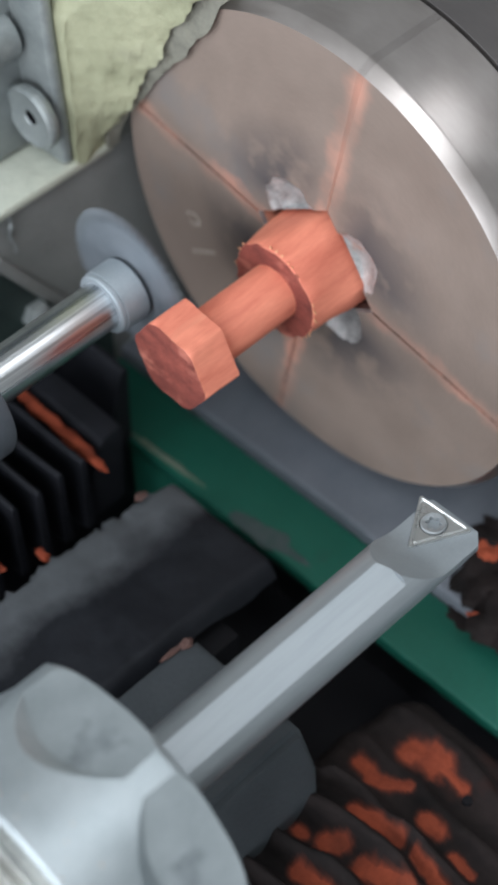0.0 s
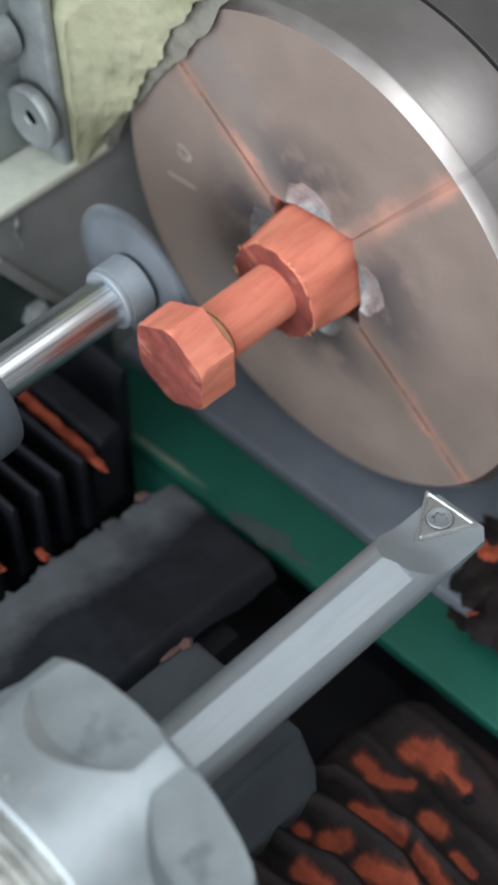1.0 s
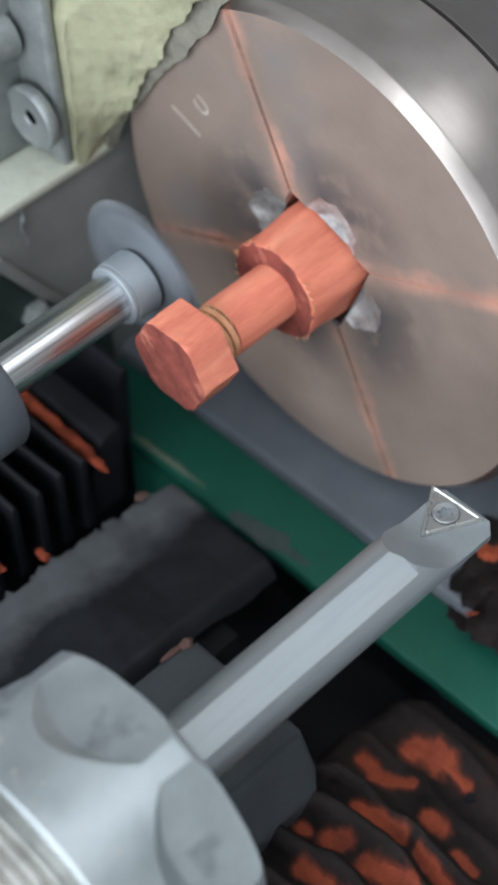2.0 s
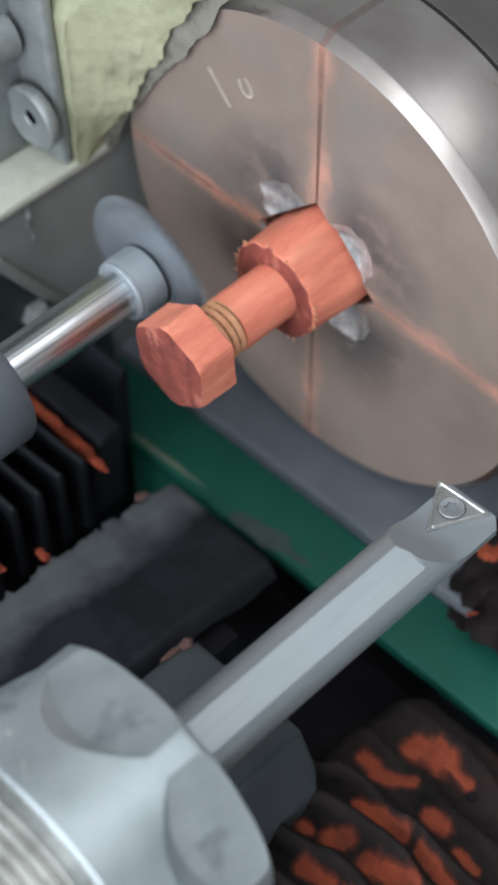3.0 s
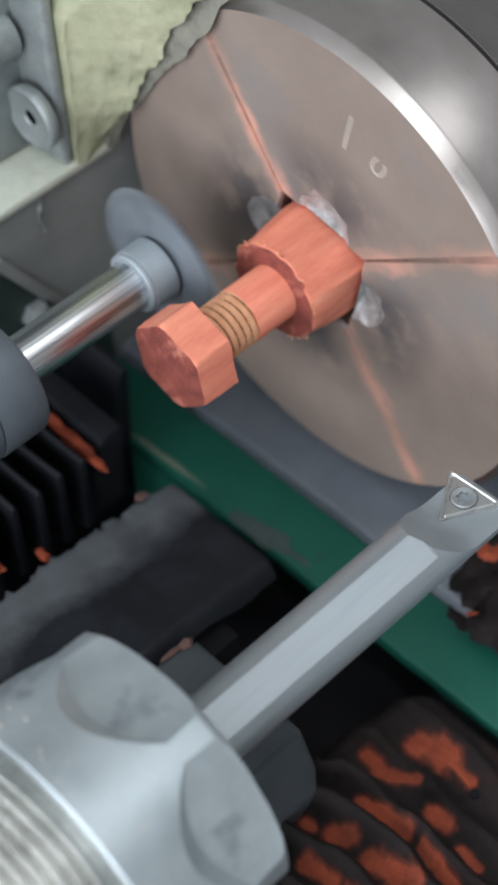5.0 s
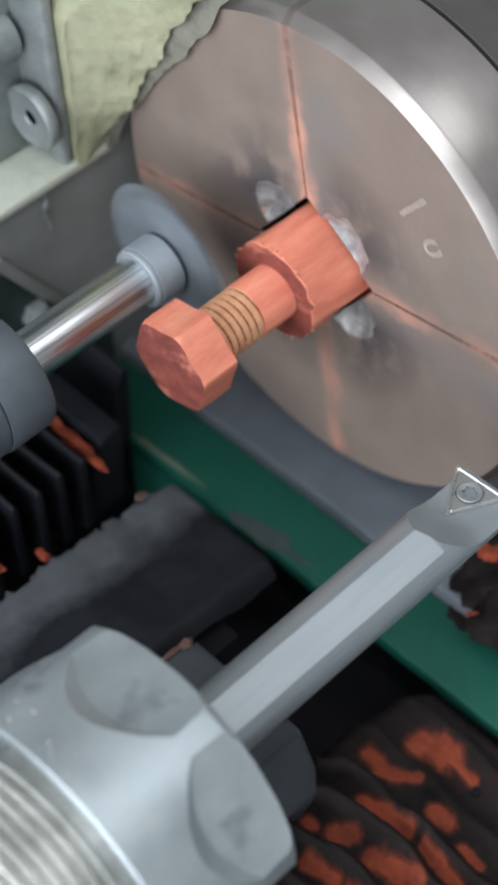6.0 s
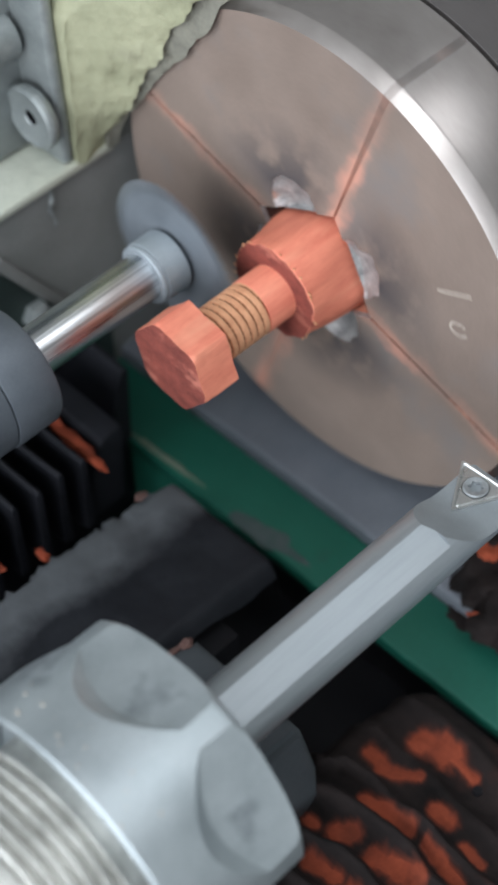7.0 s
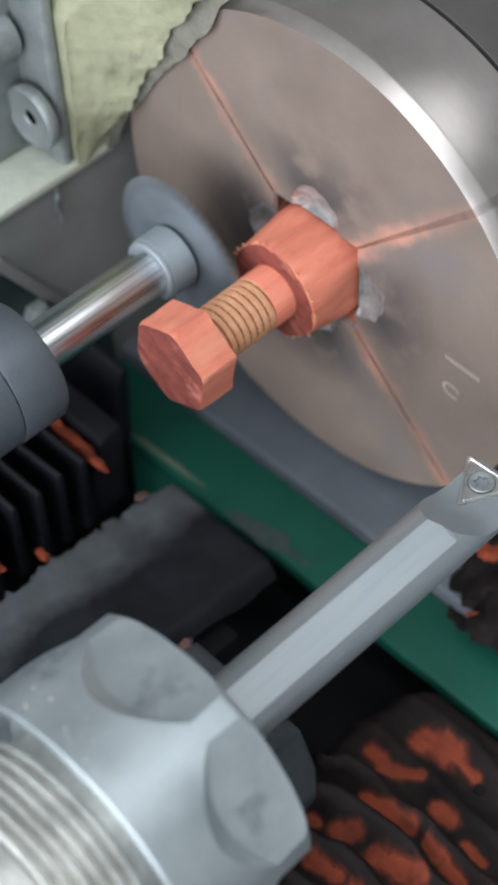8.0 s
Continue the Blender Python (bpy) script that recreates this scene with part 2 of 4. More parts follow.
# ---------------------------------------------------------------- machine base
def machine_base():
    t = tagged(part("machine_bed", box(-260, 160, -220, 220, -1000, -84, 3), SHADE_BLACK), "machine bed under the slides, shade put into its black colour", "machine bed", kind="structure")
    green = empty("green_bed_casting", "green painted cast cross rail below the chuck", "machine rail", kind="structure")
    part("rail", box(-22, -7.2, -210, 60, -63.5, -60, 0.6, 3), GREEN_PAINT, green)
    part("rail_end", box(-21.5, -16.1, 10, 60, -84, -63.6, 0.5), GREEN_PAINT, green)
    # black colour stands for the shade below the rail's overhang
    part("rail_web", box(-16, -7.2, -210, 60, -84, -63.6, 0.5), SHADE_BLACK, green, "web under the rail, coloured black for the shade there")
    part("grey_rail_plate", box(-7.0, 60, -210, 100, -84, -57, 1.0, 3), BLUE_GREY, green, "blue-grey steel plate")
    part("chipped_edge", lump(-20.2, 26.0, -60.0, 0.75, 9.5, 0.3, 4.0, 1.5), CHIPPED, green, "pale chipped streak in the green paint", angle=80)
    part("dust_patch", lump(-20.0, -4.6, -60.0, 2.2, 8.0, 0.22, 6.0, 4), GREY_DUST, green, "pale grey dust on the green paint", angle=80)
    part("grime_patch", lump(-6.5, -48.0, -60.0, 3.2, 5.0, 0.3, 3.0, 10), DUSTY_RUBBER, green, "dark reddish grime on the green paint", angle=80)
    bm = bmesh.new()
    outline = [(-80, -8.5), (-34.5, -9.5), (-26.8, -20), (-20.8, -29.5), (-14.5, -39.5), (-9, -49), (-9, -84), (-80, -84)]
    faces = [[bm.verts.new((x, y, z)) for x, z in outline] for y in (53.45, 54.05)]
    bm.faces.new(faces[0])
    bm.faces.new(faces[1])
    for k in range(len(outline)):
        j = (k + 1) % len(outline)
        bm.faces.new((faces[0][k], faces[0][j], faces[1][j], faces[1][k]))
    part("lower_panel", bm, OILY_PANEL, green, "dark oily green panel low on the wall", smooth=False)
    bm = box(-41.5, -11.5, 52.0, 53.9, -25.2, -22.4, 0.7)
    bmesh.ops.rotate(bm, cent=(-26.2, 53, -23.8), matrix=Matrix.Rotation(radians(57), 3, "Y"), verts=bm.verts)
    part("wall_strap", bm, DARK_WALL, green, "dull grey strap slanting down the wall")
    bm = revolve([(0, 3.4), (2.5, 3.4), (3.4, 2.4), (3.8, 1.0)], 6)
    bmesh.ops.rotate(bm, cent=(0, 0, 0), matrix=Matrix.Rotation(radians(-90), 3, "Z"), verts=bm.verts)
    bmesh.ops.translate(bm, vec=(-27.5, 54.0, -30.5), verts=bm.verts)
    part("bolt", bm, GREY_CAST, green, "dull hexagonal bolt")
    part("headstock_plate", box(30, 140, -120, 53, -84, 90, 2), DARK_WALL, green, "dark grey painted headstock plate")
    part("headstock_wall", box(-80, 120, 54.0, 66, -84, -2.3, 0.3), DARK_WALL, green, "dark grey painted wall")


machine_base()


def hanging_swarf():
    """A thin curl that rides along under the shelf with the carriage."""
    bm = bmesh.new()
    n, rings = 8, []
    for i in range(31):
        u = i / 30
        c = Vector((-29.6 + 0.3 * math.sin(9 * u), 53.2 + 0.25 * math.cos(11 * u), -2.0 - 10.2 * u))
        r = 0.5 * (1 - 0.55 * u) * (1 + 0.35 * math.sin(23 * u))
        rings.append([bm.verts.new(c + Vector((r * math.cos(2 * math.pi * k / n), r * math.sin(2 * math.pi * k / n), 0))) for k in range(n)])
    for a, b in zip(rings, rings[1:]):
        for k in range(n):
            bm.faces.new((a[k], a[(k + 1) % n], b[(k + 1) % n], b[k]))
    bm.faces.new(rings[0]), bm.faces.new(rings[-1])
    return tagged(part("swarf_curl", bm, GREY_CAST), "thin twisted grey metal curl hanging below the shelf", "swarf")


CURL = hanging_swarf()


def blanket(x0, x1, y0, y1, z, fall, seed, slope=0.0):
    """A dusty cover: a shallow uneven sheet whose edges run down."""
    bm = bmesh.new()
    nx, ny = 110, 40
    xs = [x0 + (x1 - x0) * i / nx for i in range(nx + 1)]
    ys = [y0 + (y1 - y0) * j / ny for j in range(ny + 1)]

    def height(x, y):
        n1 = noise.noise(Vector((x * 0.12, y * 0.12, seed)))
        n2 = noise.noise(Vector((x * 0.45, y * 0.45, seed + 4)))
        n3 = noise.noise(Vector((x * 0.9, y * 0.35, seed + 8)))
        far = max(0.0, 2.2 - (y1 - y + 1.6 * n2 + 1.5 * n3))
        near = max(0.0, 3.0 - (y - y0) - 0.8 * n1) + max(0.0, 0.8 - (x1 - x)) * 3
        return z + 0.5 * n1 + 0.2 * n2 - slope * max(0.0, x + 60) - fall * far ** 2 - 0.5 * fall * near ** 2

    g = [[bm.verts.new((x, y, max(-84, height(x, y)))) for y in ys] for x in xs]
    for i in range(nx):
        for j in range(ny):
            bm.faces.new((g[i][j], g[i + 1][j], g[i + 1][j + 1], g[i][j + 1]))
    return bm


def cover_material():
    """Dark painted steel whose one half lies under grey dust."""
    m = material("dusty_slide_panel", (0.007, 0.008, 0.011), (0.015, 0.017, 0.021), 0.65, 0, 12.0, 1.0, 0.2)
    m.node_tree.nodes["Principled BSDF"].inputs["Specular IOR Level"].default_value = 0.2
    nt = m.node_tree
    bsdf = nt.nodes["Principled BSDF"]
    old = bsdf.inputs["Base Color"].links[0].from_socket
    co = nt.nodes.new("ShaderNodeTexCoord")
    sep = nt.nodes.new("ShaderNodeSeparateXYZ")
    nt.links.new(co.outputs["Object"], sep.inputs[0])
    ns = nt.nodes.new("ShaderNodeTexNoise")
    ns.inputs["Scale"].default_value, ns.inputs["Detail"].default_value = 130.0, 5.0
    nt.links.new(co.outputs["Object"], ns.inputs["Vector"])
    add = nt.nodes.new("ShaderNodeMath")
    add.operation, add.inputs[1].default_value = "MULTIPLY_ADD", 0.012
    nt.links.new(ns.outputs[0], add.inputs[0])
    nt.links.new(sep.outputs[1], add.inputs[2])
    edge = nt.nodes.new("ShaderNodeMapRange")
    edge.inputs[1].default_value, edge.inputs[2].default_value = 0.003, 0.010
    nt.links.new(add.outputs[0], edge.inputs[0])
    mix = nt.nodes.new("ShaderNodeMix")
    mix.data_type = "RGBA"
    nt.links.new(edge.outputs[0], mix.inputs["Factor"])
    nt.links.new(old, mix.inputs["A"])
    mix.inputs["B"].default_value = (0.082, 0.089, 0.096, 1)
    nt.links.new(mix.outputs["Result"], bsdf.inputs["Base Color"])
    return m


def slide_blocks():
    s = empty("slide_cover", "dark grey dusty slide covers below the tool bar", "slide cover", kind="structure")
    part("cover", blanket(-150, -31.0, -20.5, 11.0, -40.5, 0.9, 2.0, 0.10), cover_material(), s, "dark steel cover under pale grey dust", angle=70)
    part("cover_support", box(-150, -44, -22, 7, -84, -52, 0.5), SHADE_BLACK, s)
    bm = prism([(-22, -40), (-50.2, -40), (-54.4, -49.5), (-54.4, -84), (-22, -84)], -180, -55.3)
    bmesh.ops.bevel(bm, geom=list(bm.edges), offset=1.2, segments=2, affect="EDGES")
    part("slide_block", bm, BLOCK_GREY, s, "dark grey slide block")


slide_blocks()


def pleat(b, x, y0, y1, top, low, lean, thick):
    """One fold: a leaning fin with a rounded crest."""
    bm = bmesh.new()
    prof = [(0, top), (-thick * 0.5, top + 0.25), (-thick, top - 0.2), (-thick - lean, low), (-lean * 0.2, low)]
    rows = []
    for j in range(13):
        y = y0 + (y1 - y0) * j / 12
        rows.append([bm.verts.new((x + px_ + 0.5 * noise.noise(Vector((y * 0.07, x, 0))), y, pz_ + 0.6 * noise.noise(Vector((y * 0.06, x * 2, 5)))) ) for px_, pz_ in prof])
    n = len(prof)
    for a, c in zip(rows, rows[1:]):
        for i in range(n):
            bm.faces.new((a[i], a[(i + 1) % n], c[(i + 1) % n], c[i]))
    bm.faces.new(rows[0]), bm.faces.new(rows[-1])
    part("pleat", bm, RUBBER, b, angle=40)


def bellows():
    b = empty("bellows_cover", "black rubber bellows with orange sawdust in a pleat", "bellows")
    pleat(b, -20.8, 33.5, 84, -37.5, -58, 7.0, 1.6)
    pleat(b, -31.8, 23.0, 84, -38, -58, 8.0, 5.0)
    x = -42.7
    for k in range(14):
        pleat(b, x, 21.5 + 0.5 * (k % 2), 84, -38, -58, 1.0, 1.1)
        x -= 5.6 if k < 3 else 6.6
    part("backing", box(-150, -22, 35, 84, -84, -57, 0.5), RUBBER, b)


bellows()


def along(y, rows):
    """x on a line of (y, x) rows, at y."""
    return float(np.interp(-y, [-r[0] for r in rows], [r[1] for r in rows]))


# crests of the folds: (y, x) rows from the headstock side outwards
FOLDS = [
    [(-46, -33), (-55, -31.5), (-66, -31), (-80, -34), (-140, -38)],
    [(-46, -42.5), (-52, -41), (-58, -41.6), (-66, -41.5), (-72, -42.5), (-140, -44)],
    [(-46, -54), (-51, -54), (-54, -50.6), (-59, -49.6), (-67, -50.6), (-71, -50), (-78, -50.6), (-140, -53)],
    [(-46, -61), (-50, -60.6), (-55, -57.2), (-62, -55.8), (-69, -55.2), (-74, -55.2), (-79, -57), (-140, -61)],
    [(-46, -67), (-56, -66.6), (-61, -65.6), (-65, -64), (-70, -63.8), (-80, -66), (-140, -70)],
    [(-46, -75), (-60, -73.6), (-70, -72.4), (-140, -79)],
    [(-46, -83), (-60, -82), (-70, -81), (-140, -88)],
    [(-46, -91), (-70, -90), (-140, -97)]]


def heap_height(x, y):
    """A dust-caked bellows: uneven folds that run along Y."""
    n1 = noise.noise(Vector((x * 0.07, y * 0.06, 1.0)))
    n2 = noise.noise(Vector((x * 0.2, y * 0.16, 7.0)))
    z = -58.8 + 1.0 * n1 + 0.35 * n2
    for k, rows in enumerate(FOLDS):
        d = x - along(y, rows)
        tall = (1.9 if k < 2 else 4.8) * (0.85 + 0.5 * noise.noise(Vector((k * 3.0, y * 0.09, 2.0))))
        z += tall * math.exp(-(d / (2.3 if d < 0 else 1.35)) ** 2)
    edge = -50.5 - 0.14 * max(0.0, x + 52) + 1.2 * n2
    z -= 0.25 * max(0.0, x + 29.5 + 1.5 * n1) ** 2 + 0.22 * max(0.0, y - edge) ** 2
    return max(z, -83)


HEAP_X, HEAP_Y = [-120 + 98 * i / 170 for i in range(171)], [-140 + 96 * j / 150 for j in range(151)]


def sheet(height, keep=None):
    """A skin over the heap's plan; keep(x, y) drops the faces where nothing lies."""
    bm = bmesh.new()
    g = {}

    def at(i, j):
        if (i, j) not in g:
            g[i, j] = bm.verts.new((HEAP_X[i], HEAP_Y[j], height(HEAP_X[i], HEAP_Y[j])))
        return g[i, j]

    for i in range(len(HEAP_X) - 1):
        for j in range(len(HEAP_Y) - 1):
            if keep is None or keep((HEAP_X[i] + HEAP_X[i + 1]) / 2, (HEAP_Y[j] + HEAP_Y[j + 1]) / 2):
                bm.faces.new((at(i, j), at(i + 1, j), at(i + 1, j + 1), at(i, j + 1)))
    return bm


# drifts between the folds: width, then (x, y) points along the drift
DRIFTS = [
    (3.0, (-37.2, -60.2), (-35.4, -63.4), (-35.4, -65.2)), (1.2, (-35.4, -66), (-36.2, -71.5)), (1.7, (-45.2, -54.4), (-45.9, -59.0), (-45.2, -61.4)),
    (1.0, (-45.2, -61.4), (-42.9, -64.5)), (1.5, (-53.2, -61.0), (-52.8, -65.6), (-52.5, -70.2)), (1.6, (-45.8, -70.6), (-45.8, -74.6)),
    (2.1, (-61.4, -61.4), (-60.2, -63.4)), (1.3, (-63.0, -56.4), (-62.8, -57.6)), (2.3, (-60.2, -69.8), (-59.2, -73.7), (-58.4, -77.5)),
    (1.2, (-52.6, -74.6), (-53.0, -78.6), (-53.8, -84.0)), (1.2, (-47.6, -79.0), (-48.4, -83.6)), (1.6, (-68.8, -61.6), (-68.0, -67.0)), (1.8, (-68.0, -71.0), (-69.0, -79.0))]


def drift_depth(x, y):
    """Depth of the sawdust at a place in the folds; below zero where there is none."""
    best = -1.0
    ragged = 0.45 * noise.noise(Vector((x * 0.4, y * 0.3, 11.0))) + 0.3 * noise.noise(Vector((x * 1.1, y * 0.8, 5.0))) - 0.06
    for width, *pts in DRIFTS:
        for (xa, ya), (xb, yb) in zip(pts, pts[1:]):
            dx, dy = xb - xa, yb - ya
            u = max(0.0, min(1.0, ((x - xa) * dx + (y - ya) * dy) / (dx * dx + dy * dy)))
            best = max(best, 1 - math.hypot(x - xa - u * dx, y - ya - u * dy) / width + ragged)
    return best


def caked_folds():
    """The cover's dark sludge, with sawdust worked into it where the drifts thin out."""
    nt = DUSTY_FOLDS.node_tree
    bsdf = nt.nodes["Principled BSDF"]
    old = bsdf.inputs["Base Color"].links[0].from_socket
    at = nt.nodes.new("ShaderNodeAttribute")
    at.attribute_name = "dust"
    mix = nt.nodes.new("ShaderNodeMix")
    mix.data_type = "RGBA"
    nt.links.new(at.outputs["Fac"], mix.inputs["Factor"])
    nt.links.new(old, mix.inputs["A"])
    mix.inputs["B"].default_value = (0.24, 0.053, 0.028, 1)
    nt.links.new(mix.outputs["Result"], bsdf.inputs["Base Color"])
    return DUSTY_FOLDS


def sludge_heap():
    b = empty("dusty_bellows", "dust-caked dark folded cover strewn with orange sawdust", "bellows")
    folds = part("folds", sheet(heap_height), caked_folds(), b, angle=80)
    worked_in = folds.data.attributes.new("dust", "FLOAT", "POINT")
    for v, d in zip(folds.data.vertices, worked_in.data):
        d.value = max(0.0, min(1.0, 0.62 + 1.3 * drift_depth(v.co.x / MM, v.co.y / MM))) ** 2
    bm = revolve([(-0.4, 0.5), (-0.4, 0.9), (0.3, 1.0), (0.4, 0.8), (0.4, 0.5)], 20)
    bmesh.ops.rotate(bm, cent=(0, 0, 0), matrix=Matrix.Rotation(radians(90), 3, "Y"), verts=bm.verts)
    bmesh.ops.translate(bm, vec=(-37.4, -73.6, heap_height(-37.4, -73.6) + 0.2), verts=bm.verts)
    part("eyelet", bm, SHADE_BLACK, b, "small black eyelet in the cover")
    return b


HEAP = sludge_heap()


def cast_bracket():
    c = empty("casting_bracket", "cream painted rough casting with grey clamp lug", "machine casting")
    bm = box(-80, -3, 52.5, 110, -2.2, 0, 0.5)
    part("shelf", bm, WET_CREAM, c, "wet cream painted shelf")
    # rough chipped block that leans over the chuck's edge, with grey putty along its side
    def rough_block(x0, x1, lean, seed, amount):
        bm = bmesh.new()
        bmesh.ops.create_cube(bm, size=1)
        bmesh.ops.subdivide_edges(bm, edges=list(bm.edges), cuts=34, use_grid_fill=True)
        for v in bm.verts:
            u, w, h = v.co.x + 0.5, v.co.y + 0.5, v.co.z + 0.5
            x = x0 + (x1 - x0) * u
            z = -1.0 + (35.0 + 20.0 * u) * h
            front = 52.6 - max(0.0, z - 2) * lean * u ** 1.3 - 2.0 * (1 - u) * h
            p_ = Vector((x, front + (100 - front) * w, z))
            k = noise.noise(p_ * 0.11 + Vector((seed, 0, 0))) * 1.6 + noise.noise(p_ * 0.35) * 0.9 + noise.noise(p_ * 1.1) * 0.35
            edge = u ** 2.5
            v.co = p_ + Vector((0.4 * k * edge, amount * k * edge + 0.4 * k, 0.4 * k * edge))
        return bm

    part("block", rough_block(-11.9, -3.2, 0.63, 0.0, 0.85), CREAM_PAINT, c, "rough chipped cream paint on the block", angle=60)
    part("putty", rough_block(-4.5, -1.2, 0.74, 5.0, 0.4), GREY_PUTTY, c, "rough grey putty edge", angle=60)
    # grey clamp with a rounded lug and a bolt hole
    part("clamp", box(-60, -13.5, 63, 104, 0.1, 60, 2.0, 3), GREY_CAST, c, "grey cast clamp")
    part("clamp_rib", box(-14.6, -11.8, 53.2, 66, 0.1, 60, 1.2, 3), GREY_CAST, c)
    # olive colour paints in the shadow seen above the cream block
    part("rear_block", box(-12.3, 30, 72, 112, 0.1, 70, 2.0, 3), OLIVE_SHADE, c, "rear casting, its grey-olive colour standing for a shadow")

    lug = [(-15.9, 6.4), (-17.2, 6.8), (-18.0, 6.6), (-18.4, 6.0), (-17.9, 5.0), (-17.9, 1.9), (-17.5, 1.6), (-15.0, 1.5)]
    ob = part("lug", revolve(lug, 48, 57.6, 12.0), [GREY_CAST, SHADE_BLACK], c, "rounded grey lug with a dark bolt hole", angle=30)
    # hole faces coloured black in place of the hole's own shade
    for p_ in ob.data.polygons:
        p_.material_index = 1 if math.hypot(p_.center.y - 57.6 * MM, p_.center.z - 12.0 * MM) < 1.7 * MM else 0
    boss = [(-16, 4.8), (-24.0, 4.8), (-24.6, 4.2), (-24.6, 2.9), (-24.0, 2.5), (-20, 2.4)]
    part("bolt_boss", revolve(boss, 48, 63.8, 27.5), GREY_CAST, c, "grey boss with a dark hole", angle=30)


cast_bracket()


# ---------------------------------------------------------------- sawdust
def dust(name, label, clumps, mat_):
    bm = bmesh.new()
    for i, c in enumerate(clumps):
        b = lump(*c[:6], seed=i + 1.7, turn=c[6])
        me = bpy.data.meshes.new("tmp")
        b.to_mesh(me)
        b.free()
        bm.from_mesh(me)
        bpy.data.meshes.remove(me)
    return tagged(part(name, bm, mat_, angle=80), label, "sawdust", kind="stuff")


HEAP_DUST = tagged(part("sawdust", sheet(lambda x, y: heap_height(x, y) - 0.2 + 0.8 * max(-0.4, min(0.7, drift_depth(x, y))), lambda x, y: drift_depth(x, y) > 0.1), OILY_SAWDUST, angle=80),
                   "loose orange sawdust lying between the dark folds", "sawdust", kind="stuff")
dust("sawdust", "orange sawdust caught in the black bellows pleat", [
    (-39.4, 44, -39.8, 1.0, 4.5, 1.1, 3), (-39.7, 37, -39.8, 1.2, 6.0, 1.2, 2), (-40.0, 29.5, -39.9, 1.2, 6.0, 1.2, 2), (-40.4, 23.0, -40.2, 0.9, 4.0, 1.1, 0), (-70.5, 17, -41, 1.6, 2.4, 1.3, 0), (-61, 14, -44, 0.8, 1.8, 1.0, 0)], SAWDUST)
dust("sawdust", "dull pinkish grey dust on the slide block edge", [
    (-60.5, -22.4, -39.9, 2.6, 0.5, 0.4, 0), (-57.4, -23.0, -39.8, 1.3, 1.0, 0.7, 0), (-40.2, 8.4, -39.9, 1.2, 0.9, 0.4, 0)], DULL_DUST)
dust("swarf_heap", "dark oily swarf heap beside the green rail", [
    (2, -46, -56, 9, 6, 3.0, 10), (-3, -56, -56, 8, 8, 3, 0), (10, -44, -56, 6, 8, 3.2, 0), (4, -66, -55, 10, 8, 3.2, 30)], DUSTY_RUBBER)
dust("sawdust", "orange sawdust on the dark swarf", [(4.6, -42.4, -53.4, 2.6, 2.6, 1.0, 0), (-7.5, -52, -55.6, 1.0, 3.6, 0.9, 15)], SAWDUST)


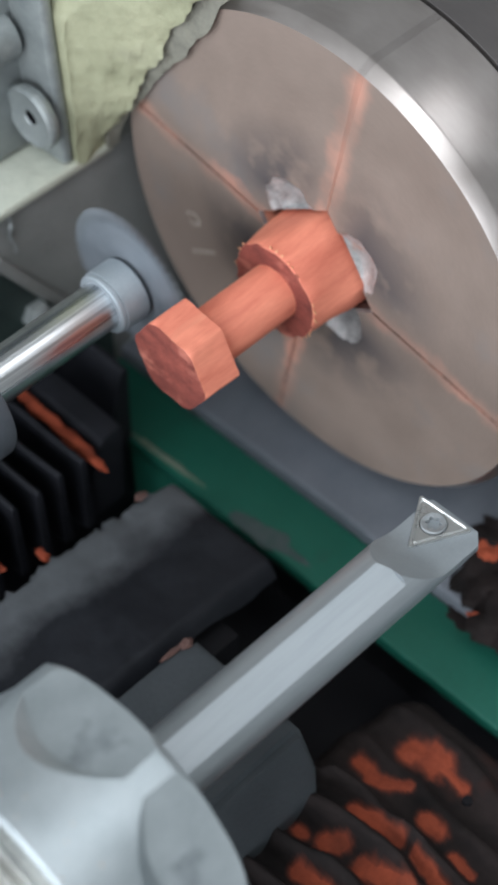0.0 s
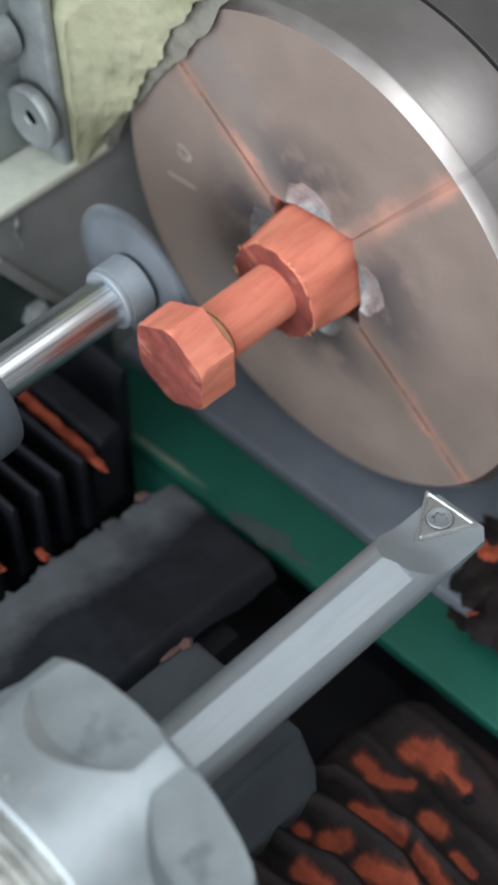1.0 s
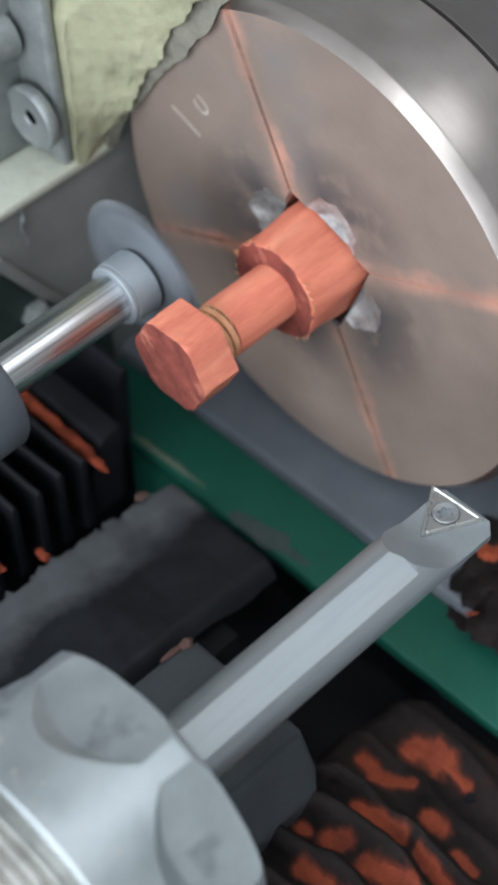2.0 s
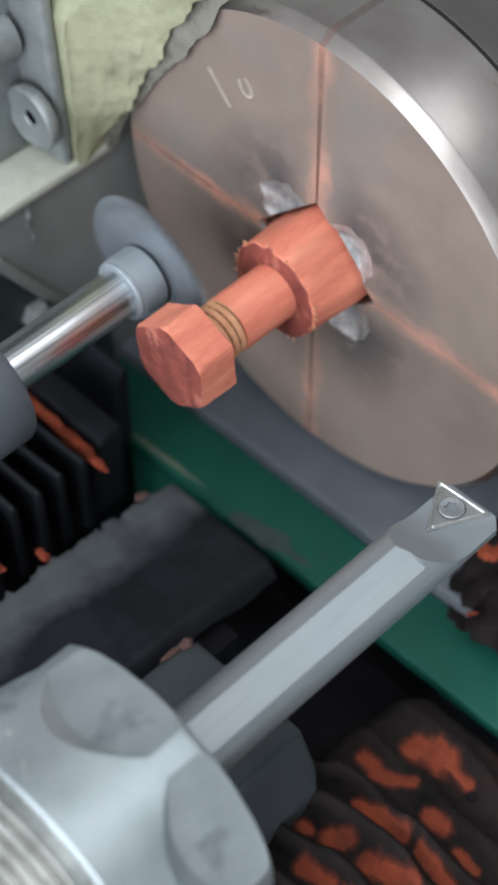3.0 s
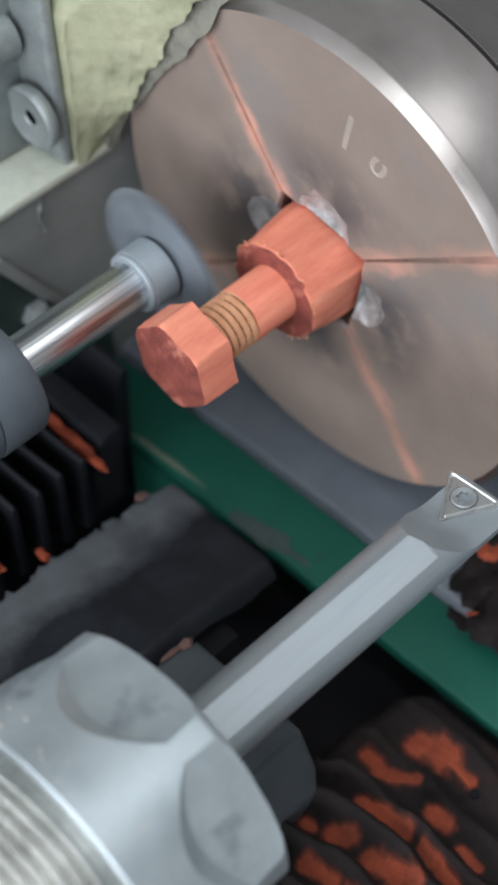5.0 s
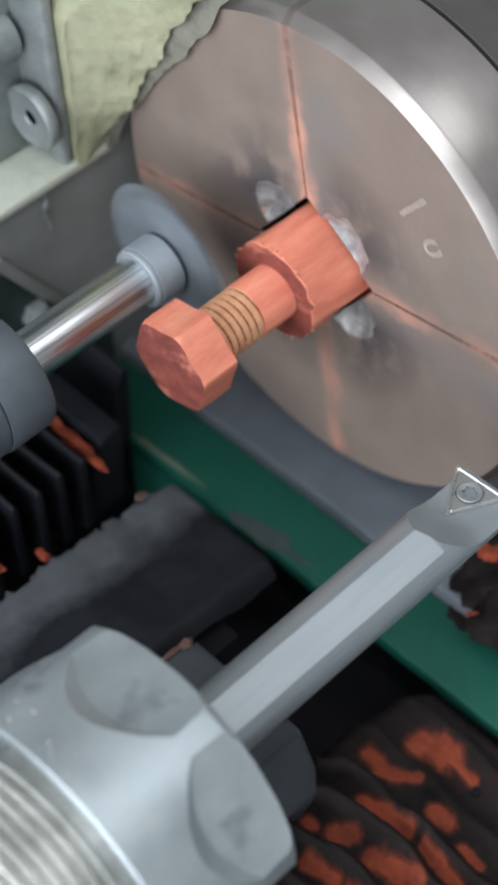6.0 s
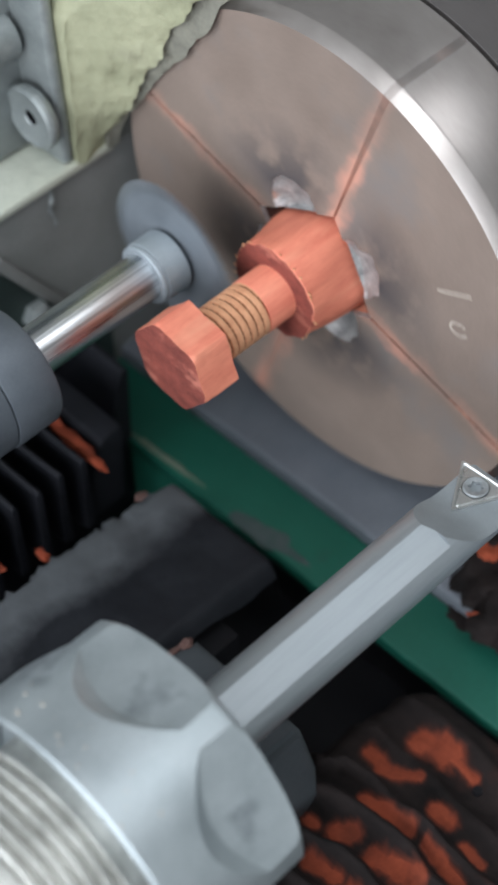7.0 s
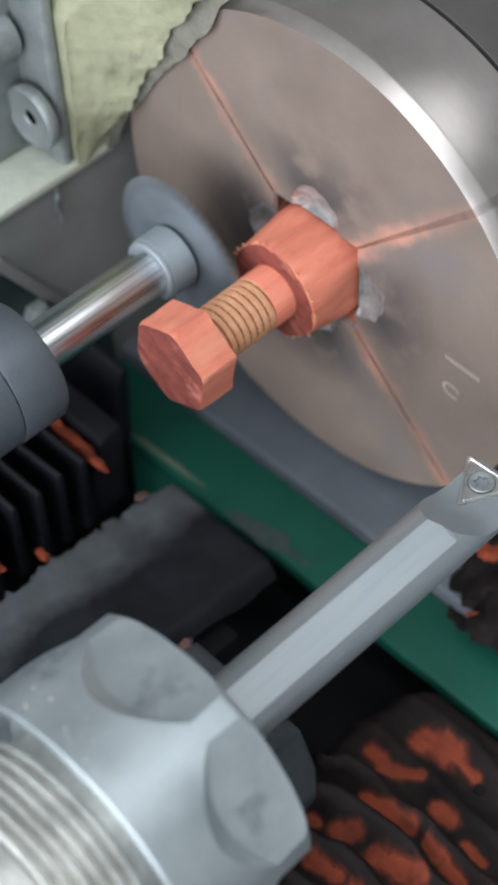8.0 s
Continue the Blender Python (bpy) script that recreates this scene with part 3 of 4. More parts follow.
# ---------------------------------------------------------------- chuck
def jaw_material():
    """Turned steel with orange dust along the slots, which lie on the mesh's turned axes."""
    m = material("dusty_jaw_steel", (0.198, 0.152, 0.127), (0.256, 0.200, 0.169), 0.62, 0.2, 14.0, 0.8, 0.06, spots=(0.20, 0.178, 0.168), spot_at=0.55, spot_soft=0.2)
    nt = m.node_tree
    bsdf = nt.nodes["Principled BSDF"]
    old = bsdf.inputs["Base Color"].links[0].from_socket
    co = nt.nodes.new("ShaderNodeTexCoord")
    mp = nt.nodes.new("ShaderNodeMapping")
    mp.vector_type = "TEXTURE"
    mp.inputs["Rotation"].default_value = (radians(SLOT0), 0, 0)
    nt.links.new(co.outputs["Object"], mp.inputs["Vector"])
    sep = nt.nodes.new("ShaderNodeSeparateXYZ")
    nt.links.new(mp.outputs[0], sep.inputs[0])

    def math_node(op, a, b=None, c=None):
        n = nt.nodes.new("ShaderNodeMath")
        n.operation = op
        for i, v in enumerate((a, b, c)):
            if v is None:
                continue
            if isinstance(v, float):
                n.inputs[i].default_value = v
            else:
                nt.links.new(v, n.inputs[i])
        return n.outputs[0]

    d = math_node("MINIMUM", math_node("ABSOLUTE", sep.outputs[1]), math_node("ABSOLUTE", sep.outputs[2]))
    ns = nt.nodes.new("ShaderNodeTexNoise")
    ns.inputs["Scale"].default_value = 170.0
    ns.inputs["Detail"].default_value = 4.0
    nt.links.new(co.outputs["Object"], ns.inputs["Vector"])
    slot_far = d
    d = math_node("MULTIPLY_ADD", ns.outputs[0], -0.0070, d)
    fade = nt.nodes.new("ShaderNodeMapRange")
    fade.inputs[1].default_value, fade.inputs[2].default_value = -0.0006, -0.0032
    nt.links.new(d, fade.inputs[0])
    drift = nt.nodes.new("ShaderNodeTexNoise")
    drift.inputs["Scale"].default_value = 75.0
    nt.links.new(co.outputs["Object"], drift.inputs["Vector"])
    thick = nt.nodes.new("ShaderNodeMapRange")
    thick.inputs[1].default_value, thick.inputs[2].default_value = 0.38, 0.62
    thick.inputs[3].default_value, thick.inputs[4].default_value = 0.25, 0.85
    nt.links.new(drift.outputs[0], thick.inputs[0])
    amount = math_node("MULTIPLY", fade.outputs[0], thick.outputs[0])
    mix = nt.nodes.new("ShaderNodeMix")
    mix.data_type = "RGBA"
    nt.links.new(amount, mix.inputs["Factor"])
    nt.links.new(old, mix.inputs["A"])
    mix.inputs["B"].default_value = (0.58, 0.28, 0.205, 1)
    nt.links.new(mix.outputs["Result"], bsdf.inputs["Base Color"])
    # oily smudges round the hole
    rad = math_node("SQRT", math_node("ADD", math_node("POWER", sep.outputs[1], 2.0), math_node("POWER", sep.outputs[2], 2.0)))
    near = nt.nodes.new("ShaderNodeMapRange")
    near.inputs[1].default_value, near.inputs[2].default_value = 0.031, 0.017
    nt.links.new(rad, near.inputs[0])
    blot = nt.nodes.new("ShaderNodeTexNoise")
    blot.inputs["Scale"].default_value = 120.0
    blot.inputs["Detail"].default_value = 3.0
    nt.links.new(co.outputs["Object"], blot.inputs["Vector"])
    stain = nt.nodes.new("ShaderNodeMapRange")
    stain.inputs[1].default_value, stain.inputs[2].default_value = 0.33, 0.50
    nt.links.new(blot.outputs[0], stain.inputs[0])
    away = nt.nodes.new("ShaderNodeMapRange")
    away.inputs[1].default_value, away.inputs[2].default_value = 0.002, 0.009
    nt.links.new(slot_far, away.inputs[0])
    dirty = math_node("MULTIPLY", math_node("MULTIPLY", near.outputs[0], math_node("MULTIPLY", stain.outputs[0], away.outputs[0])), 0.85)
    mix2 = nt.nodes.new("ShaderNodeMix")
    mix2.data_type = "RGBA"
    nt.links.new(dirty, mix2.inputs["Factor"])
    nt.links.new(mix.outputs["Result"], mix2.inputs["A"])
    mix2.inputs["B"].default_value = (0.06, 0.058, 0.064, 1)
    nt.links.new(mix2.outputs["Result"], bsdf.inputs["Base Color"])
    metal = math_node("MULTIPLY_ADD", amount, -0.1, 0.08)
    bsdf.inputs["Specular IOR Level"].default_value = 0.3
    nt.links.new(metal, bsdf.inputs["Metallic"])
    return m


SLOT0 = 13.0
GAPS = (0.26, 0.12, 0.25, 0.24)        # half widths of the four slots


def slot_material():
    """Pale dust packed on the slot walls; at the rim the gap's shade is coloured in, near black."""
    m = material("dusty_slot_wall", (0.58, 0.27, 0.18), (0.80, 0.43, 0.31), 0.95, 0, 3.0, 0.5, 0.5)
    nt = m.node_tree
    bsdf = nt.nodes["Principled BSDF"]
    old = bsdf.inputs["Base Color"].links[0].from_socket
    co = nt.nodes.new("ShaderNodeTexCoord")
    flat = nt.nodes.new("ShaderNodeVectorMath")
    flat.operation = "MULTIPLY"
    flat.inputs[1].default_value = (0, 1, 1)
    nt.links.new(co.outputs["Object"], flat.inputs[0])
    far = nt.nodes.new("ShaderNodeVectorMath")
    far.operation = "LENGTH"
    nt.links.new(flat.outputs[0], far.inputs[0])
    rim = nt.nodes.new("ShaderNodeMapRange")
    rim.inputs[1].default_value, rim.inputs[2].default_value = 0.0475, 0.0500
    nt.links.new(far.outputs["Value"], rim.inputs[0])
    mix = nt.nodes.new("ShaderNodeMix")
    mix.data_type = "RGBA"
    nt.links.new(rim.outputs[0], mix.inputs["Factor"])
    nt.links.new(old, mix.inputs["A"])
    mix.inputs["B"].default_value = (0.02, 0.015, 0.014, 1)
    nt.links.new(mix.outputs["Result"], bsdf.inputs["Base Color"])
    return m


def chuck():
    ch = empty("lathe_chuck", "round steel lathe chuck with four pie-shaped jaws", "lathe chuck")
    face_steel, slot_dust = jaw_material(), slot_material()
    for q in range(4):
        a0 = radians(SLOT0 + 90 * q)
        mid = a0 + math.pi / 4
        inner, n = 10.4, 80
        gaps = (GAPS[q], GAPS[(q + 1) % 4])
        bm = bmesh.new()

        def ring(s_, x, r_out):
            """s_: 0 on the square hole, 1 on the circle r_out."""
            pts = []
            for k in range(n + 1):
                ang = a0 + k / n * math.pi / 2
                r = inner / math.cos(ang - mid) * (1 - s_) + r_out * s_
                dy, dz = r * math.cos(ang), r * math.sin(ang)
                for sg, aa, gap in ((1, a0, gaps[0]), (-1, a0 + math.pi / 2, gaps[1])):
                    ny_, nz_ = -math.sin(aa) * sg, math.cos(aa) * sg
                    d = dy * ny_ + dz * nz_
                    if d < gap:
                        dy, dz = dy + ny_ * (gap - d), dz + nz_ * (gap - d)
                xx = x
                if s_ > 0 and x == 0.0 and r_out < 25:
                    # ground hollow beside the hole
                    e = math.hypot(dy - 11.6 * math.cos(mid), dz - 11.6 * math.sin(mid)) / 6.0
                    e += 0.18 * noise.noise(Vector((dy * 0.35, dz * 0.35, q)))
                    xx += 2.0 * max(0.0, 1 - e * e)
                pts.append(bm.verts.new((xx, dy, dz)))
            return pts

        rings = [ring(0, 9, 0), ring(0, 0.9, 0)] + [ring(i / 34, 0.0, 20) for i in range(1, 35)]
        rings += [ring(1, 0.0, r) for r in (30, 40, 49.85)] + [ring(1, 2.05, 51.55), ring(1, 2.6, 51.75), ring(1, 18.1, 51.75), ring(1, 18.5, 51.2), ring(1, 18.5, 30)]
        for a, b in zip(rings, rings[1:] + rings[:1]):
            for k in range(n):
                f = bm.faces.new((a[k], a[k + 1], b[k + 1], b[k]))
                deep = sum(v.co.x for v in f.verts) / 4
                rad = sum(math.hypot(v.co.y, v.co.z) for v in f.verts) / 4
                if rad > 49.8 or (rad > 49.0 and deep > 0.05):
                    f.material_index = 1
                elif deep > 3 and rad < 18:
                    # bore walls darkened by colour for the shade inside the hole
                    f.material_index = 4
                elif 0.12 < deep < 3 and rad < 20:
                    f.material_index = 2
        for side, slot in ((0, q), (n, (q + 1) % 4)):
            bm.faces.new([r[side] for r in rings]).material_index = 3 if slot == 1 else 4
        part("jaw", bm, [face_steel, RIM_STEEL, GROUND_STEEL, slot_dust, SHADED_SLOT], ch, angle=22)
    part("back_plate", revolve([(18.6, 20), (18.6, 50.3), (19.5, 50.3), (19.5, 51.2), (19.6, 51.3), (29.4, 51.3), (29.6, 51.1), (29.6, 20)], 128), BODY_STEEL, ch, "dull brownish steel chuck body", angle=25)
    # worn engraved marks: a stroke along the radius and an open ring
    bm = box(-0.05, 0.02, 32.0, 40.0, -0.2, 0.2, 0)
    bmesh.ops.rotate(bm, cent=(0, 0, 0), matrix=Matrix.Rotation(radians(-30), 3, "X"), verts=bm.verts)
    part("engraved_mark", bm, MARK, ch, "pale engraved stroke", smooth=False)
    bm = bmesh.new()
    pr = [(2.2 * math.cos(t), 1.5 * math.sin(t), 1.75 * math.cos(t), 1.1 * math.sin(t)) for t in [0.6 + 5.0 * i / 24 for i in range(25)]]
    for (y0, z0, y1, z1), (y2, z2, y3, z3) in zip(pr, pr[1:]):
        bm.faces.new([bm.verts.new((-0.05, *c)) for c in ((y0, z0), (y1, z1), (y3, z3), (y2, z2))])
    bmesh.ops.translate(bm, vec=(0, 35.2, 0), verts=bm.verts)
    bmesh.ops.rotate(bm, cent=(0, 0, 0), matrix=Matrix.Rotation(radians(-17.5), 3, "X"), verts=bm.verts)
    part("engraved_mark", bm, MARK, ch, "pale engraved open ring", smooth=False)
    return ch


CHUCK = chuck()


# ---------------------------------------------------------------- workpiece
def workpiece():
    w = empty("wooden_bolt", "red wooden bolt blank with hexagonal head, half threaded", "wooden bolt")
    # hexagonal head whose outer corners are turned to a cone
    bm = bmesh.new()
    n = 120
    rings = []
    for x, cone, shrink in [(-36.15, 9.5, f) for f in (0.15, 0.35, 0.55, 0.75, 0.9)] + [(-36.1, 8.95, 1), (-35.75, 9.2, 1), (-35.3, 9.45, 1), (-34.7, 9.7, 1)] + [(-34.7 + 0.72 * i, 9.6, 1) for i in range(1, 10)] + [(-28.2, 9.3, 1), (-28.2, 8.0, 0.6)]:
        ring = []
        for k in range(n):
            a = 2 * math.pi * k / n
            d = (a - radians(7)) % (math.pi / 3) - math.pi / 6
            r = min(8.23 / math.cos(d), cone if shrink == 1 else 8.95) * shrink
            r *= 1 + 0.006 * noise.noise(Vector((math.cos(a) * 5, math.sin(a) * 5, 3.0)))
            ring.append(bm.verts.new((x, r * math.cos(a), r * math.sin(a))))
        rings.append(ring)
    for a, b in zip(rings, rings[1:]):
        for k in range(n):
            bm.faces.new((a[k], a[(k + 1) % n], b[(k + 1) % n], b[k]))
    bm.faces.new(rings[0]), bm.faces.new(rings[-1])
    roughen(bm, 0.10, 1.1, 3.0)
    roughen(bm, 0.18, 5.0, 7.0)
    head = part("head", bm, [RED_WOOD, END_WOOD], w, "hexagonal head with darker end grain", angle=28)
    for p_ in head.data.polygons:
        if p_.center.x < -35.75 * MM and p_.normal.x < -0.75:
            p_.material_index = 1
    # threaded core
    pitch = FEED / 8.0 * 360 / SPIN
    bm = bmesh.new()
    n, rows = 60, 260
    rings = []
    for i in range(rows + 1):
        x = -28.3 + 18.0 * i / rows
        ring = []
        for k in range(n):
            a = 2 * math.pi * k / n
            ph = ((x + 26.6) / pitch - a / (2 * math.pi)) % 1.0
            d = abs(ph - 0.5)
            r = 5.4 - 0.55 * max(0.0, min(1.0, (0.17 - d) / 0.08))
            ring.append(bm.verts.new((x, r * math.cos(a), r * math.sin(a))))
        rings.append(ring)
    for a, b in zip(rings, rings[1:]):
        for k in range(n):
            f = bm.faces.new((a[k], a[(k + 1) % n], b[(k + 1) % n], b[k]))
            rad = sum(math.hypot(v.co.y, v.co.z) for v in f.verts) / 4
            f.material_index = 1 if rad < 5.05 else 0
    part("thread", bm, [TAN_WOOD, GROOVE_WOOD], w, "freshly cut thread with dark grooves", angle=60)
    sleeve = part("uncut_shank", revolve([(0, 5.42), (0.15, 5.52), (17.5, 5.52), (17.5, 5.0)], 48, wobble=lambda x, a: 0.008 * noise.noise(Vector((x * 0.1, math.cos(a) * 2, math.sin(a) * 2)))), RED_WOOD, w)
    # collar: round in front, square stock at the jaws
    bm = bmesh.new()
    n = 72
    rings = []
    for x, r, sq in ((-10.2, 5.0, 0), (-10.3, 9.75, 0), (-10.1, 9.9, 0), (-8, 9.95, 0.16), (-6, 10.0, 0.36), (-4, 10.05, 0.57), (-2.2, 10.1, 0.77), (-1.2, 10.2, 0.88), (-0.4, 10.2, 0.97), (12, 10.2, 1)):
        ring = []
        for k in range(n):
            a = 2 * math.pi * k / n
            m_ = ((a - radians(13)) % (math.pi / 2)) - math.pi / 4
            rs = min(9.5 / math.cos(m_), 11.3)
            rr = r * (1 - sq) + rs * sq if r > 6 else r
            rr *= 1 + 0.03 * noise.noise(Vector((x * 0.12, math.cos(a) * 5, math.sin(a) * 5)))
            if x in (-10.3, -10.1):
                rr *= 1 + 0.055 * noise.noise(Vector((x, math.cos(a) * 6, math.sin(a) * 6)))
            ring.append(bm.verts.new((x, rr * math.cos(a), rr * math.sin(a))))
        rings.append(ring)
    for a, b in zip(rings, rings[1:]):
        for k in range(n):
            bm.faces.new((a[k], a[(k + 1) % n], b[(k + 1) % n], b[k]))
    bm.faces.new(rings[-1])
    col = part("collar", bm, [RED_WOOD, END_WOOD], w, "rough collar left from square stock", angle=30)
    for p_ in col.data.polygons:
        if p_.normal.x < -0.8 and p_.center.x < -9 * MM:
            p_.material_index = 1
    frayed = bmesh.new()
    for k in range(26):
        a = random.uniform(0, 2 * math.pi)
        r, ln = 9.75 + random.uniform(-0.1, 0.2), random.uniform(0.35, 1.1)
        tip = Vector((-10.2 - random.uniform(-0.5, 0.5), (r + ln) * math.cos(a + 0.03), (r + ln) * math.sin(a + 0.03)))
        base = [Vector((-10.15 + dx, r * math.cos(a + da), r * math.sin(a + da))) for dx, da in ((0, -0.03), (0, 0.03), (0.5, 0.0))]
        vs = [frayed.verts.new(v) for v in (*base, tip)]
        for tri in ((0, 1, 2), (0, 1, 3), (1, 2, 3), (2, 0, 3)):
            frayed.faces.new([vs[i] for i in tri])
    part("frayed_edge", frayed, TAN_WOOD, w, "pale wood splinters on the collar's edge")
    return w, sleeve


BOLT, SLEEVE = workpiece()


# ---------------------------------------------------------------- boring bar and collet nut (places at the clip's start)
BAR_Y, BAR_Z, BAR_R = -58.0, -0.5, 5.95


def carved(bm, cutters):
    """bm less the solids in cutters, as one bmesh."""
    def temp(b):
        bmesh.ops.recalc_face_normals(b, faces=b.faces)
        me = bpy.data.meshes.new("carving")
        b.to_mesh(me)
        b.free()
        return new("carving", me)

    body = temp(bm)
    tools = [temp(c) for c in cutters]
    for t in tools:
        m = body.modifiers.new("cut", "BOOLEAN")
        m.operation, m.object, m.solver = "DIFFERENCE", t, "EXACT"
    me = bpy.data.meshes.new_from_object(body.evaluated_get(bpy.context.evaluated_depsgraph_get()))
    out = bmesh.new()
    out.from_mesh(me)
    for o in (body, *tools):
        bpy.data.objects.remove(o)
    bpy.data.meshes.remove(me)
    return out


def bar_shank():
    """Round bar with one long flat that leans towards -Y, and a milled pocket for the insert."""
    bm = revolve([(-120, BAR_R), (-26.9, BAR_R), (-26.5, BAR_R - 0.15), (-26.2, BAR_R - 0.5)], 96, BAR_Y, BAR_Z)
    lean = radians(113 - 90)
    flat = box(-130, -44.0, -9, 9, 5.25, 14, 0)
    bmesh.ops.rotate(flat, cent=(0, 0, 0), matrix=Matrix.Rotation(lean, 3, "X"), verts=flat.verts)
    bmesh.ops.translate(flat, vec=(0, BAR_Y, BAR_Z), verts=flat.verts)
    pocket = bmesh.new()
    line = [(-34.8, -0.55), (-36.6, -0.25), (-38.2, 0.45), (-40.2, 1.75), (-45.4, 5.6), (-45.4, 12), (-10, 12), (-10, -0.55)]
    low = [pocket.verts.new((x, -75, z)) for x, z in line]
    top = [pocket.verts.new((x, -40, z)) for x, z in line]
    for k in range(len(line)):
        pocket.faces.new((low[k], low[(k + 1) % len(line)], top[(k + 1) % len(line)], top[k]))
    pocket.faces.new(low)
    pocket.faces.new(top)
    corner = box(0, 12, -12, 12, -12, 12, 0)
    bmesh.ops.rotate(corner, cent=(0, 0, 0), matrix=Matrix.Rotation(radians(-47), 3, "Z"), verts=corner.verts)
    bmesh.ops.translate(corner, vec=(-27.0, -62.8, 0), verts=corner.verts)
    bm = carved(bm, [flat, pocket, corner])
    for f in bm.faces:
        f.material_index = 1 if f.normal.z > 0.7 and (f.normal.x > 0.08 or f.normal.z > 0.985) and f.calc_center_median().x > -46 else 0
    edges = [e for e in bm.edges if len(e.link_faces) == 2 and e.calc_face_angle(0) > radians(22)]
    bmesh.ops.bevel(bm, geom=edges, offset=0.18, segments=2, affect="EDGES", clamp_overlap=True)
    return bm


def insert_meshes():
    tip, lft, rgt = Vector((-27.2, -50.5, 0)), Vector((-36.6, -56.0, 0)), Vector((-26.8, -61.8, 0))
    cen = (tip + lft + rgt) / 3
    side = ((tip - lft).length + (lft - rgt).length + (rgt - tip).length) / 3
    rin = side / (2 * math.sqrt(3))
    t0 = math.atan2((tip - cen).y, (tip - cen).x)
    n = 240

    def outline(scale, z, bm):
        ring = []
        for k in range(n):
            a = 2 * math.pi * k / n
            d = ((a - t0) % (2 * math.pi / 3)) - math.pi / 3
            r = min(rin / math.cos(d), 2 * rin - 0.35) * scale
            ring.append(bm.verts.new((cen.x + r * math.cos(a), cen.y + r * math.sin(a), z)))
        return ring

    def circle(r, z, bm, lobes=0.0):
        return [bm.verts.new((cen.x + (r + lobes * math.cos(6 * 2 * math.pi * k / n)) * math.cos(2 * math.pi * k / n),
                              cen.y + (r + lobes * math.cos(6 * 2 * math.pi * k / n)) * math.sin(2 * math.pi * k / n), z)) for k in range(n)]

    def skin(rings, bm):
        for a, b in zip(rings, rings[1:]):
            for k in range(n):
                bm.faces.new((a[k], a[(k + 1) % n], b[(k + 1) % n], b[k]))

    bm = bmesh.new()
    rings = [outline(0.88, -3.0, bm), outline(0.99, -0.12, bm), outline(0.975, 0.0, bm), outline(0.90, 0.0, bm), outline(0.82, -0.28, bm), outline(0.75, -0.05, bm), circle(2.35, -0.05, bm), circle(2.0, -0.9, bm), circle(2.0, -2.9, bm)]
    skin(rings, bm)
    bm2 = bmesh.new()
    rings = [circle(1.6, -2.0, bm2), circle(2.15, -0.3, bm2), circle(2.2, 0.12, bm2), circle(2.0, 0.3, bm2), circle(1.6, 0.2, bm2), circle(1.18, 0.12, bm2, 0.2), circle(1.12, -0.75, bm2, 0.2)]
    skin(rings, bm2)
    bm2.faces.new(rings[-1])
    return bm, bm2


def collet_nut():
    """A turned nut with six milled flats, each run out in a ramp with a curved back."""
    body = revolve([(-114.6, 20.4), (-118.75, 23.4), (-118.95, 24.2), (-118.8, 24.6), (-118.4, 24.85), (-108, 24.6), (-97.6, 24.35), (-96.8, 24.1), (-96.0, 23.3), (-95.5, 22.2), (-95.4, 6.3)], 192, BAR_Y, BAR_Z)
    cutters = []
    for k in range(6):
        bm = bmesh.new()
        line = [(-90.0, 14.0)] + [(-106.9 + 3.4 * (v / 10.0) ** 2, v) for v in [14.0 - 28.0 * i / 28 for i in range(29)]] + [(-90.0, -14.0)]
        low = [bm.verts.new((x, v, 22.0)) for x, v in line]
        top = [bm.verts.new((x - (9.6 if -90.0 > x else 0.0), v, 30.0)) for x, v in line]
        n = len(line)
        for i in range(n):
            bm.faces.new((low[i], low[(i + 1) % n], top[(i + 1) % n], top[i]))
        bm.faces.new(low)
        bm.faces.new(top)
        bmesh.ops.rotate(bm, cent=(0, 0, 0), matrix=Matrix.Rotation(radians(83.5 + 60 * k - 90), 3, "X"), verts=bm.verts)
        bmesh.ops.translate(bm, vec=(0, BAR_Y, BAR_Z), verts=bm.verts)
        cutters.append(bm)
    return carved(body, cutters)


def boring_bar():
    t = empty("boring_bar", "grey steel boring bar with triangular carbide insert in collet nut", "boring bar")
    part("shank", bar_shank(), [SATIN_STEEL, POCKET_STEEL], t, angle=18)
    ins, scr = insert_meshes()
    tip = part("insert", ins, CARBIDE, t, "pale triangular carbide insert", angle=20)
    part("screw", scr, SCREW_STEEL, tip, "small six-lobe screw", angle=25)
    part("collet_nut", collet_nut(), NUT_STEEL, t, "large grey nut with milled flats", angle=17)
    specks = bmesh.new()
    for k in range(22):
        a, x = radians(random.uniform(55, 150)), random.uniform(-118, -111.5)
        r = 24.3 + 0.025 * (-95 - x) + 0.05
        m = Matrix.Translation((x, BAR_Y + r * math.cos(a), BAR_Z + r * math.sin(a)))
        bmesh.ops.create_icosphere(specks, subdivisions=1, radius=random.uniform(0.10, 0.28), matrix=m)
    part("chips", specks, MARK, t, "tiny pale chips stuck to the nut")
    prof = [(-114.0, 17.7)]
    x = -119.2
    while x > -131:
        prof += [(x, 17.7), (x - 0.7, 18.9), (x - 1.05, 18.9), (x - 1.75, 17.7)]
        x -= 2.0
    prof += [(x, 18.3), (-190, 18.3)]
    part("collet_body", revolve(prof, 96, BAR_Y, BAR_Z), THREAD_STEEL, t, "threaded bright steel collet body", angle=20)
    return t


BAR = boring_bar()
CUT_Y, CUT_Z = 20.2, -0.2


